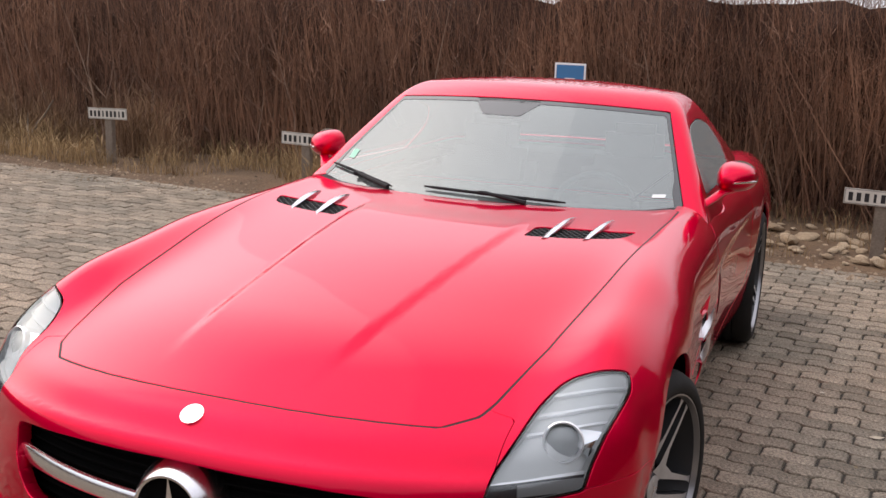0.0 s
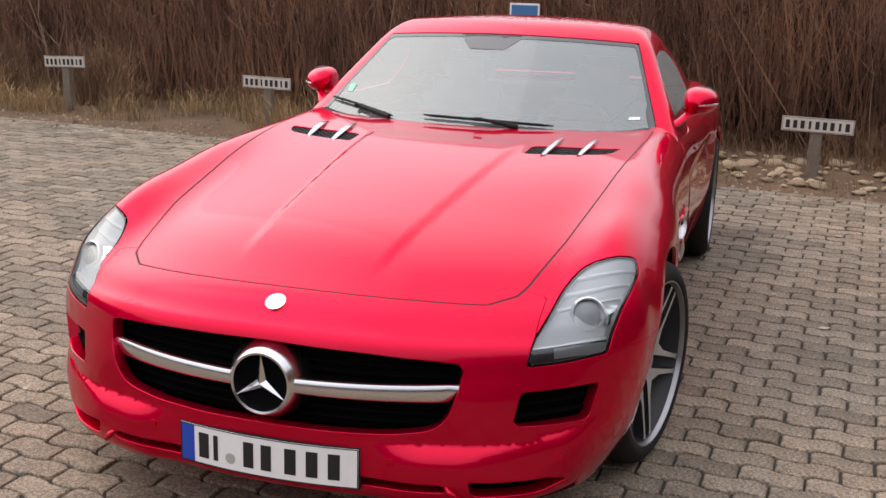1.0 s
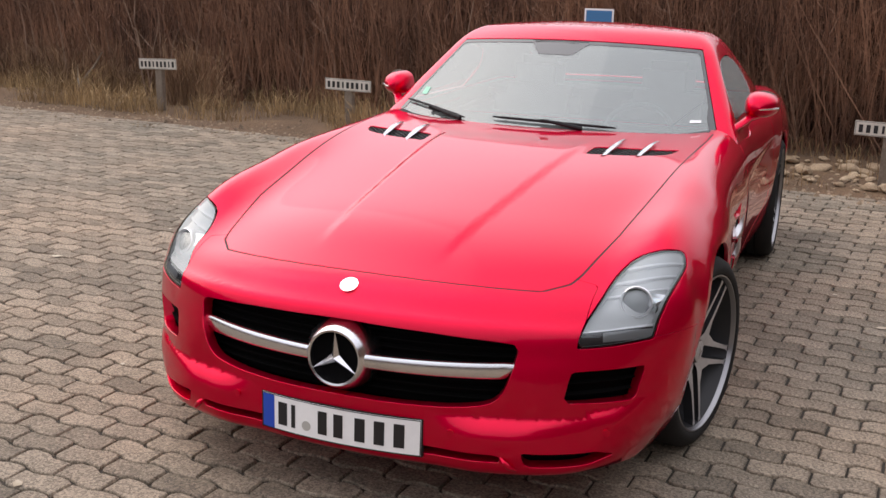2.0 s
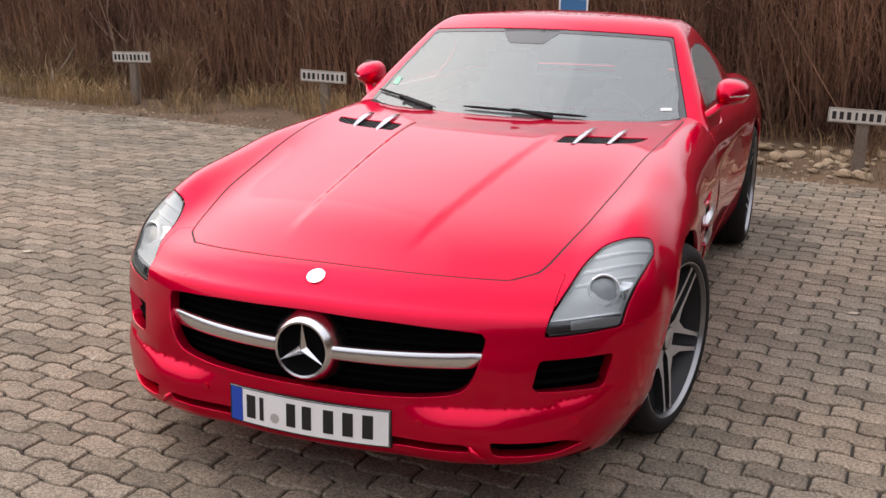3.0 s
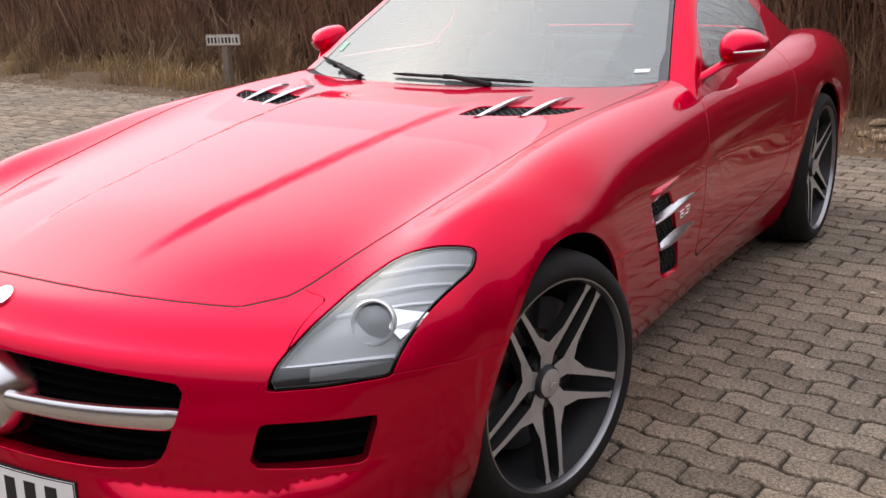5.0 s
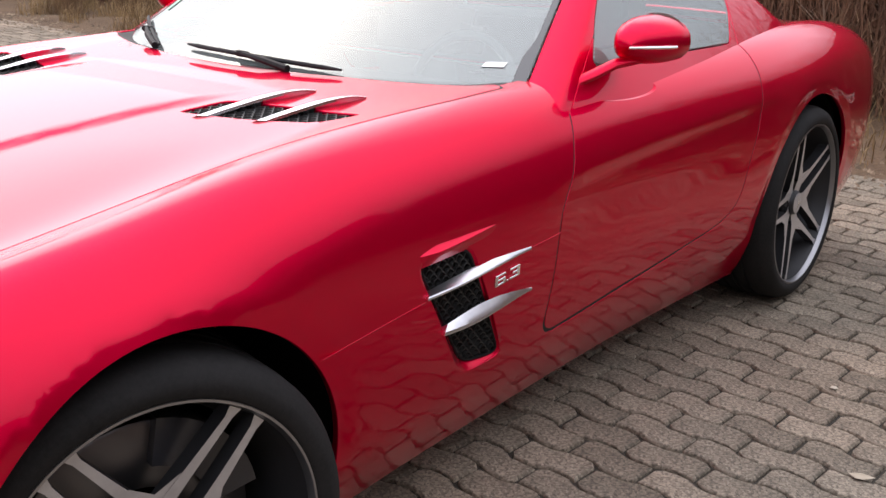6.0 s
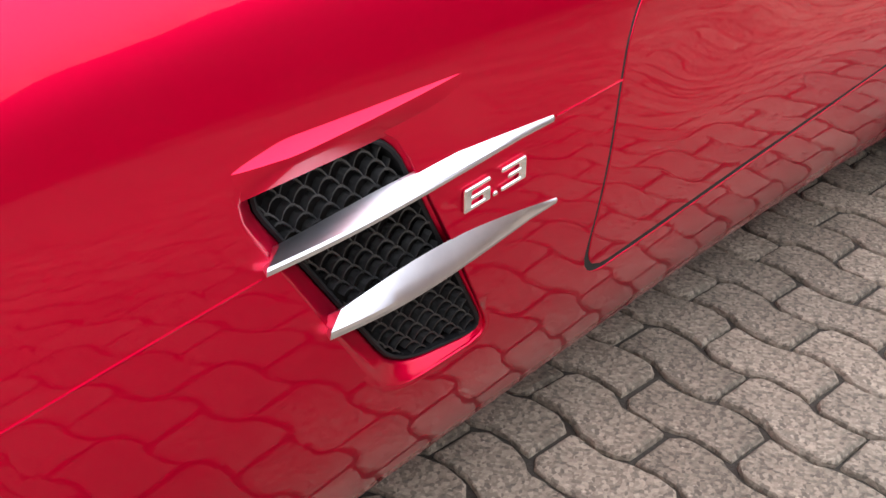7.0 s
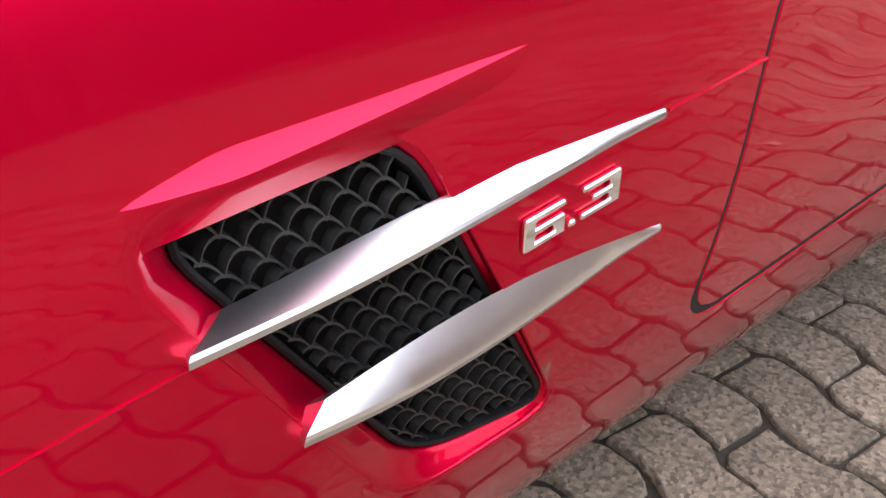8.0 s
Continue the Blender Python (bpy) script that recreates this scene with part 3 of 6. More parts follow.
for yc, zc, r in ARCHES:
    for s in (-1, 1):
        bm = bmesh.new()
        ring = []
        for k in range(33):
            a = -0.25 + (math.pi + 0.5) * k / 32
            ring.append([bm.verts.new((s * x, yc + (r + 0.012) * math.cos(a), max(zc + (r + 0.012) * math.sin(a), 0.15))) for x in (0.56, 0.70, 0.78, flank_x(yc, max(zc + r * math.sin(a), 0.15)) - 0.055)])
        for a, b in zip(ring, ring[1:]):
            for i in range(3):
                bm.faces.new((a[i], a[i + 1], b[i + 1], b[i]))
        bm.faces.new([q[0] for q in ring])
        part("arch_liner", bm, DARK, car)

# ---- interior ----
def seat(x):
    ob = thing_part("seat", car)
    bm = bmesh.new()
    box(bm, x - 0.25, x + 0.25, 2.55, 3.02, 0.36, 0.52, 0.05)
    part("cushion", bm, LEATHER, ob, smooth=True)
    bm = bmesh.new()
    box(bm, x - 0.25, x + 0.25, 2.98, 3.12, 0.45, 0.98, 0.06, None)
    bmesh.ops.rotate(bm, verts=bm.verts, cent=(x, 3.05, 0.45), matrix=Matrix.Rotation(radians(-16), 3, "X"))
    part("backrest", bm, LEATHER, ob, smooth=True)
    bm = bmesh.new()
    box(bm, x - 0.14, x + 0.14, 3.14, 3.26, 0.93, 1.12, 0.045)
    part("headrest", bm, LEATHER, ob, smooth=True)


def thing_part(name, parent):
    ob = new(name)
    ob.parent = parent
    bpy.context.view_layer.update()
    ob.location = (0, 0, 0)
    bpy.context.view_layer.update()
    return ob


seat(-0.36)
seat(0.36)
bm = bmesh.new()
box(bm, -0.73, 0.73, 1.80, 2.32, 0.60, 0.875, 0.05)
part("dashboard", bm, LINING, car, "grey padded dashboard", smooth=True)
bm = bmesh.new()
tube(bm, [(0.36 + 0.18 * math.cos(a), 2.42 + 0.05 * math.sin(a), 0.80 + 0.17 * math.sin(a)) for a in [k * math.pi / 16 for k in range(32)]], 0.014, 8, True)
box(bm, 0.21, 0.51, 2.41, 2.43, 0.785, 0.815, 0.008)
part("steering_wheel", bm, LAMP_MID, car, smooth=True)
bm = bmesh.new()
box(bm, -0.16, 0.04, 2.50, 2.512, 1.165, 1.20, 0.006)
part("interior_mirror", bm, BLACK, car, smooth=True)

# ---- nose ----
bm = bmesh.new()
backing = []
for i in range(41):
    x = -0.56 + 1.12 * i / 40
    y = 0.115 + float(nose_line(x)) * 0.8
    backing.append((bm.verts.new((x, y, 0.36)), bm.verts.new((x, y, 0.64))))
for a, b in zip(backing, backing[1:]):
    bm.faces.new((a[0], b[0], b[1], a[1]))
grille = part("grille", bm, DARK, car, "black radiator grille with a silver bar")
for row in range(9):
    bm = bmesh.new()
    z = 0.395 + row * 0.026
    prev = None
    for i in range(41):
        x = -0.535 + 1.07 * i / 40
        y = 0.085 + float(nose_line(x)) * 0.85
        now = [bm.verts.new((x, y + a, z + b)) for a, b in ((0, -0.002), (0, 0.002), (0.02, 0.004), (0.02, 0.0))]
        if prev:
            for k in range(4):
                bm.faces.new((prev[k], prev[(k + 1) % 4], now[(k + 1) % 4], now[k]))
        prev = now
    part("slat", bm, DARK, grille)
for s in (-1, 1):
    bm = bmesh.new()
    prev = None
    for i in range(25):
        t = i / 24
        x = 0.085 + (0.498 - 0.085) * t
        y = 0.030 + float(nose_line(x)) * 0.98 + 0.012 * t
        h = 0.0215 + 0.004 * t
        zc = 0.496
        loop = []
        for k in range(12):
            a = 2 * math.pi * k / 12
            u, w = math.cos(a), math.sin(a)
            sx = s * (x + (0.016 * w if i == 24 else 0))
            loop.append(bm.verts.new((sx, y - 0.013 * max(u, -0.6), zc + h * (abs(w) ** 0.7) * (1 if w > 0 else -1))))
        if prev:
            for k in range(12):
                bm.faces.new((prev[k], prev[(k + 1) % 12], loop[(k + 1) % 12], loop[k]))
        else:
            bm.faces.new(loop)
        prev = loop
    bm.faces.new(list(reversed(prev)))
    bmesh.ops.recalc_face_normals(bm, faces=bm.faces)
    part("grille_bar", bm, CHROME, grille, "brushed silver cross bar", smooth=True)


def emblem(centre, radius, parent, along, up, depth, ring_mat, disc_mat):
    """A round emblem: a shaped ring with three tapered arms."""
    along, up = Vector(along).normalized(), Vector(up).normalized()
    side = up.cross(along).normalized()
    up = along.cross(side).normalized()
    at = lambda u, v, w: Vector(centre) + side * u + up * v + along * w
    bm = bmesh.new()
    profile = [(1.34, -depth * 1.5), (1.26, -depth * 0.75), (1.12, -depth * 0.2), (1.03, 0.003), (0.97, 0.008), (0.90, 0.006), (0.88, -0.004), (0.88, -depth)]
    rings = [[bm.verts.new(at(radius * r * math.cos(a), radius * r * math.sin(a), w)) for r, w in profile] for a in [k * math.pi / 32 for k in range(64)]]
    for k in range(64):
        a, b = rings[k], rings[(k + 1) % 64]
        for i in range(len(profile) - 1):
            bm.faces.new((a[i], b[i], b[i + 1], a[i + 1]))
    bmesh.ops.recalc_face_normals(bm, faces=bm.faces)
    ring = part("emblem_ring", bm, ring_mat, parent, "silver round emblem with three arms", smooth=True)
    bm = bmesh.new()
    disc = [bm.verts.new(at(radius * 0.89 * math.cos(k * math.pi / 24), radius * 0.89 * math.sin(k * math.pi / 24), -depth * 0.5)) for k in range(48)]
    bm.faces.new(disc)
    part("emblem_backing", bm, disc_mat, ring)
    bm = bmesh.new()
    for k in range(3):
        a = math.pi / 2 + k * 2 * math.pi / 3
        tip = at(radius * 0.93 * math.cos(a), radius * 0.93 * math.sin(a), 0.002)
        for s in (-1, 1):
            b = a + s * math.pi / 3
            inner = at(radius * 0.17 * math.cos(b), radius * 0.17 * math.sin(b), -0.004)
            mid = at(0, 0, 0.010)
            order = (tip, inner, mid) if s < 0 else (tip, mid, inner)
            bm.faces.new([bm.verts.new(p) for p in order])
    bmesh.ops.recalc_face_normals(bm, faces=bm.faces)
    part("emblem_arm", bm, ring_mat, ring)
    return ring


emblem((0, 0.016, 0.496), 0.086, grille, (0, -1, 0.05), (0, 0, 1), 0.05, CHROME, DARK)
badge_c, badge_n = Vector((-0.003, 0.118, 0.685)), Vector((0, -0.50, 0.86)).normalized()
bm = bmesh.new()
side_v, up_v = Vector((1, 0, 0)), badge_n.cross(Vector((1, 0, 0)))
prism(bm, [(0.0275 * math.cos(k * math.pi / 20), 0.0275 * math.sin(k * math.pi / 20)) for k in range(40)], lambda u, v, w: badge_c + side_v * u + up_v * v + badge_n * (w - 0.003), 0.007)
part("hood_badge", bm, MIRROR, car, "round bright silver badge")


def front_y(x, z):
    """Where the nose lies at a given place across and height."""
    lo, hi = -0.1, 1.2
    for _ in range(16):
        mid = (lo + hi) / 2
        if float(body_shape(np.array([x]), np.array([mid]), np.array([z]))[0]) > 0:
            lo = mid
        else:
            hi = mid
    return hi


def cavity(name, x0, x1, z0, z1, deep, parent, s):
    """A dark box behind an opening of the bumper, with a few louvres."""
    bm = bmesh.new()
    n = 10
    rows = []
    for i in range(n + 1):
        x = x0 + (x1 - x0) * i / n
        y = front_y(x, (z0 + z1) / 2)
        rows.append([bm.verts.new((s * x, yy, zz)) for yy, zz in ((y + 0.020, z0), (y + deep, z0), (y + deep, z1), (y + 0.020, z1))])
    for a, b in zip(rows, rows[1:]):
        for k in range(3):
            bm.faces.new((a[k], a[k + 1], b[k + 1], b[k]))
    bm.faces.new(rows[0])
    bm.faces.new(rows[-1])
    ob = part(name, bm, DARK, parent)
    for k in range(1, 4):
        z = z0 + (z1 - z0) * k / 4
        bm = bmesh.new()
        pr = None
        for i in range(n + 1):
            x = x0 + (x1 - x0) * i / n
            y = front_y(x, z) + 0.045
            now = [bm.verts.new((s * x, y + a, z + b)) for a, b in ((0, 0), (0, 0.003), (0.02, 0.006), (0.02, 0.003))]
            if pr:
                for q in range(4):
                    bm.faces.new((pr[q], pr[(q + 1) % 4], now[(q + 1) % 4], now[q]))
            pr = now
        part("louvre", bm, DARK, ob)


for s in (-1, 1):
    cavity("side_intake", 0.615, 0.845, 0.385, 0.515, 0.10, car, s)
    cavity("lower_intake", 0.53, 0.79, 0.200, 0.285, 0.09, car, s)
cavity("centre_intake", -0.53, 0.53, 0.22, 0.285, 0.08, car, 1)
for x in (-0.345, 0.352, 0.757):
    y = front_y(x, 0.318)
    n = Vector((0.55 * x, -1, 0)).normalized()
    bm = bmesh.new()
    prism(bm, [(0.011 * math.cos(k * math.pi / 10), 0.011 * math.sin(k * math.pi / 10)) for k in range(20)], lambda u, v, w: Vector((x, y, 0.318)) + n.cross(Vector((0, 0, 1))) * u + Vector((0, 0, v)) + n * (w - 0.004), 0.008)
    part("parking_sensor", bm, PAINT, bumper_part, "small round parking sensor")
for s in (-1, 1):
    bm = bmesh.new()
    tube(bm, [(s * x, front_y(x, z) + y, z) for x, y, z in ((0.49, 0.008, 0.262), (0.505, -0.006, 0.248), (0.52, -0.008, 0.232), (0.535, 0.004, 0.216))], [0.004, 0.008, 0.009, 0.005], 10)
    part("splitter_web", bm, PAINT, bumper_part, smooth=True)

# ---- number plate ----
plate = thing_part("number_plate", car)
tagged(plate, "white plate with dark bars and a blue end strip")
plate_at = lambda u, v, w: Vector((0.008 + u, 0.004 - w + 0.35 * u * u + 0.03 * (v + 0.055), 0.288 + v))
def strip(bm, u0, u1, v0, v1, w, depth, parts=12):
    low, high = [], []
    for i in range(parts + 1):
        u = u0 + (u1 - u0) * i / parts
        low.append((bm.verts.new(plate_at(u, v0, w)), bm.verts.new(plate_at(u, v1, w))))
        high.append((bm.verts.new(plate_at(u, v0, w + depth)), bm.verts.new(plate_at(u, v1, w + depth))))
    for i in range(parts):
        bm.faces.new((high[i][0], high[i + 1][0], high[i + 1][1], high[i][1]))
        bm.faces.new((low[i + 1][0], low[i][0], low[i][1], low[i + 1][1]))
        bm.faces.new((low[i][1], high[i][1], high[i + 1][1], low[i + 1][1]))
        bm.faces.new((low[i][0], low[i + 1][0], high[i + 1][0], high[i][0]))
    for i in (0, parts):
        bm.faces.new((low[i][0], high[i][0], high[i][1], low[i][1]))
    bmesh.ops.recalc_face_normals(bm, faces=bm.faces)
    return bm
part("plate_holder", strip(bmesh.new(), -0.264, 0.264, -0.058, 0.058, -0.012, 0.012), BLACK, plate)
part("plate_sheet", strip(bmesh.new(), -0.26, 0.26, -0.055, 0.055, 0.0, 0.002), WHITE, plate)
bm = bmesh.new()
for u0, u1, v0, v1 in ((-0.26, 0.26, 0.0525, 0.055), (-0.26, 0.26, -0.055, -0.0525), (-0.26, -0.2575, -0.055, 0.055), (0.2575, 0.26, -0.055, 0.055)):
    strip(bm, u0, u1, v0, v1, 0.002, 0.0008)
part("plate_border", bm, INK, plate)
part("plate_end", strip(bmesh.new(), -0.257, -0.215, -0.052, 0.052, 0.002, 0.0008), BLUE, plate)
for u0, u1 in ((-0.200, -0.168), (-0.153, -0.139), (-0.060, -0.030), (-0.008, 0.022), (0.060, 0.092), (0.120, 0.152), (0.180, 0.212)):
    part("bar", strip(bmesh.new(), u0, u1, -0.036, 0.036, 0.002, 0.001, 3), INK, plate)
bm = bmesh.new()
prism(bm, [(0.015 * math.cos(k * math.pi / 12), 0.015 * math.sin(k * math.pi / 12)) for k in range(24)], lambda a, b, w: plate_at(-0.10 + a, -0.020 + b, 0.002 + w), 0.001)
part("seal", bm, SEAL_GREY, plate)

# ---- headlights ----
def sliced(skin, lo, hi):
    """The band of a lamp between two heights of its own plane; the lower bound slopes outward."""
    rise = lambda x, y, z: lamp_plane(x, y, z)[1] - 0.36 * (lamp_plane(x, y, z)[0] - 0.75)
    a, _ = cut(skin, lambda x, y, z: rise(x, y, z) - hi)
    _, b = cut(a, lambda x, y, z: rise(x, y, z) - lo)
    return b


for s, piece in zip((1, -1), sides(lamps)):
    lamp = panel("headlight", piece, LENS, car, "clear headlight with grey inside and one projector", lip=0.004)
    rim, inner = cut(piece, lambda x, y, z: -(lamp_value(x, y, z) + 0.0038))
    panel("lamp_seal", rim, BLACK, lamp, lip=0.003, lift=-0.003)
    panel("lamp_wall", rim, LAMP_GREY, lamp, lip=0.036, lift=-0.006)
    panel("lamp_bowl", sliced(inner, 0.734, 0.870), LAMP_GREY, lamp, lip=0.03, lift=-0.030)
    panel("indicator_strip", sliced(inner, 0.5, 0.734), LAMP_DARK, lamp, "smoked indicator strip", lip=0.03, lift=-0.012)
    for k in range(3):
        h = 0.870 + 0.045 * k
        panel("lamp_louvre", sliced(inner, h, 1.4 if k == 2 else h + 0.045), LAMP_GREY, lamp, lip=0.03, lift=-0.026 + 0.007 * k)
        panel("lamp_trim", sliced(inner, h - 0.0035, h + 0.0020), RING, lamp, lip=0.02, lift=-0.021 + 0.007 * k)
    glow = sliced(inner, 0.736, 0.744)
    panel("lamp_trim", glow, RING, lamp, lip=0.02, lift=-0.018)
    lit, _ = cut(sliced(inner, 0.694, 0.726), lambda x, y, z: 0.845 - lamp_plane(x, y, z)[0])
    panel("indicator_lens", lit, LAMP_MID, lamp, "pale indicator lens", lip=0.006, lift=-0.009)
    n = Vector((s * 0.30, -0.86, 0.36)).normalized()
    c = Vector((s * 0.775, 0.425, 0.648)) + n * 0.022
    u = n.cross(Vector((0, 0, 1))).normalized()
    v = u.cross(n)
    at = lambda r, a, w: c + u * (r * math.cos(a)) + v * (r * math.sin(a)) + n * w
    bm = bmesh.new()
    profile = [(0.040, -0.05), (0.0405, 0.005), (0.044, 0.010), (0.047, 0.007), (0.046, -0.05)]
    rings = [[bm.verts.new(at(r, k * math.pi / 20, w)) for r, w in profile] for k in range(40)]
    for k in range(40):
        for i in range(len(profile) - 1):
            bm.faces.new((rings[k][i], rings[(k + 1) % 40][i], rings[(k + 1) % 40][i + 1], rings[k][i + 1]))
    bmesh.ops.recalc_face_normals(bm, faces=bm.faces)
    part("projector_ring", bm, RING, lamp, "bright ring round the projector", smooth=True)
    bm = bmesh.new()
    profile = [(0.041, -0.014), (0.036, 0.0), (0.024, 0.007), (0.012, 0.011), (0.002, 0.012)]
    rings = [[bm.verts.new(at(r, k * math.pi / 16, w - 0.004)) for r, w in profile] for k in range(32)]
    for k in range(32):
        for i in range(len(profile) - 1):
            bm.faces.new((rings[k][i], rings[(k + 1) % 32][i], rings[(k + 1) % 32][i + 1], rings[k][i + 1]))
    bmesh.ops.recalc_face_normals(bm, faces=bm.faces)
    part("projector_lens", bm, LAMP_MID, lamp, smooth=True)
    bm = bmesh.new()
    p = [c + u * (s * a) + v * b + n * w for a, b, w in ((0.030, 0.036, 0.0), (0.118, 0.052, -0.035), (0.112, 0.034, -0.040), (0.075, 0.004, -0.02), (0.060, -0.022, -0.01), (0.034, -0.006, 0.0))]
    if s * (u.x) < 0:
        p = [c - u * (s * a) + v * b + n * w for a, b, w in ((0.030, 0.036, 0.0), (0.118, 0.052, -0.035), (0.112, 0.034, -0.040), (0.075, 0.004, -0.02), (0.060, -0.022, -0.01), (0.034, -0.006, 0.0))]
    bm.faces.new([bm.verts.new(q) for q in p])
    ext = bmesh.ops.extrude_face_region(bm, geom=list(bm.faces))
    bmesh.ops.translate(bm, verts=[e for e in ext["geom"] if isinstance(e, bmesh.types.BMVert)], vec=-n * 0.012)
    bmesh.ops.recalc_face_normals(bm, faces=bm.faces)
    bmesh.ops.rotate(bm, verts=bm.verts, cent=c, matrix=Matrix.Rotation(radians(-20), 3, "X"))
    part("reflector", bm, MIRROR, lamp, "bright reflector beside the projector")

# ---- mesh of the openings ----
def lattice(bm, outline, to_world, cell, wide, deep, bow=0.55):
    """Staggered rows of hanging scales made of thin deep webs, kept inside an outline."""
    value = region(outline, lambda x, y, z: (x, y))
    o = np.array(outline)
    lo, hi = o.min(0), o.max(0)
    drop = cell * bow
    rows = int((hi[1] - lo[1]) / drop) + 3
    cols = int((hi[0] - lo[0]) / cell) + 3
    for j in range(rows):
        for i in range(-1, cols):
            u0 = lo[0] + (i + 0.5 * (j % 2)) * cell
            v0 = hi[1] + drop - j * drop
            pts = [(u0 + cell * t, v0 - drop + 1.12 * drop * math.sin(math.pi * t ** 0.8) ** 0.8) for t in [k / 8 for k in range(9)]]
            arr = np.array(pts)
            keep = value(arr[:, 0], arr[:, 1], arr[:, 0]) < -0.0005
            prev = None
            for p, ok in zip(pts, keep):
                if not ok:
                    prev = None
                    continue
                now = [bm.verts.new(to_world(p[0], p[1] + w, d)) for w, d in ((-wide, 0), (wide, 0), (wide, -deep), (-wide, -deep))]
                if prev:
                    for q in range(4):
                        bm.faces.new((prev[q], prev[(q + 1) % 4], now[(q + 1) % 4], now[q]))
                prev = now
    bmesh.ops.recalc_face_normals(bm, faces=bm.faces)
    return bm


GX, GY = np.meshgrid(np.linspace(0.3, 0.75, 46), np.linspace(1.4, 1.85, 46), indexing="ij")
GZ = np.full_like(GX, 0.9)
for _ in range(6):
    GZ = GZ - body_shape(GX, GY, GZ)


def top_z(x, y):
    """The height of the hood near its vents."""
    a, b = (x - 0.3) * 100, (y - 1.4) * 100
    i, j = min(max(int(a), 0), 44), min(max(int(b), 0), 44)
    a, b = a - i, b - j
    return float(GZ[i, j] * (1 - a) * (1 - b) + GZ[i + 1, j] * a * (1 - b) + GZ[i, j + 1] * (1 - a) * b + GZ[i + 1, j + 1] * a * b)


# ---- hood vents ----
for s, piece in zip((1, -1), sides(vents)):
    # the sunk black sheet stands in for shade below the mesh
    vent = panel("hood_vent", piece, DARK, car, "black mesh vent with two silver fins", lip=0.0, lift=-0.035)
    bm = bmesh.new()
    lattice(bm, VENT, lambda u, v, w: Vector((s * u, v, top_z(u, v) - 0.004 + w)), 0.026, 0.0014, 0.008)
    part("vent_mesh", bm, MESH, vent)
    for (x0, y0), (x1, y1) in (((0.420, 1.462), (0.444, 1.772)), ((0.546, 1.510), (0.578, 1.792))):
        bm = bmesh.new()
        prev = None
        for i in range(15):
            t = i / 14
            x, y = x0 + (x1 - x0) * t, y0 + (y1 - y0) * t
            w = 0.013 * (1 - 0.75 * abs(2 * t - 0.75) ** 2) if t > 0.03 else 0.010
            w = max(w, 0.002)
            h = 0.003 + 0.013 * math.sin(min(t * 1.15, 1) * math.pi * 0.55) * (1 - t ** 6)
            z = top_z(x, y)
            now = [bm.verts.new((s * (x + a * w), y + 0.012 * a * (1 - t), z + b)) for a, b in ((-1, h - 0.004), (-0.3, h + 0.001), (0.9, h), (1, h - 0.006), (0, -0.008))]
            if prev:
                for q in range(5):
                    bm.faces.new((prev[q], prev[(q + 1) % 5], now[(q + 1) % 5], now[q]))
            else:
                bm.faces.new(now)
            prev = now
        bm.faces.new(list(reversed(prev)))
        bmesh.ops.recalc_face_normals(bm, faces=bm.faces)
        part("vent_fin", bm, CHROME, vent, "silver fin", smooth=True)

# ---- side vents ----
def offset_outline(outline, d):
    o = np.array(outline)
    out = []
    for i in range(len(o)):
        a, b = o[i - 1], o[(i + 1) % len(o)]
        t = (b - a) / max(np.linalg.norm(b - a), 1e-9)
        out.append(tuple(o[i] + d * np.array([t[1], -t[0]])))
    return out


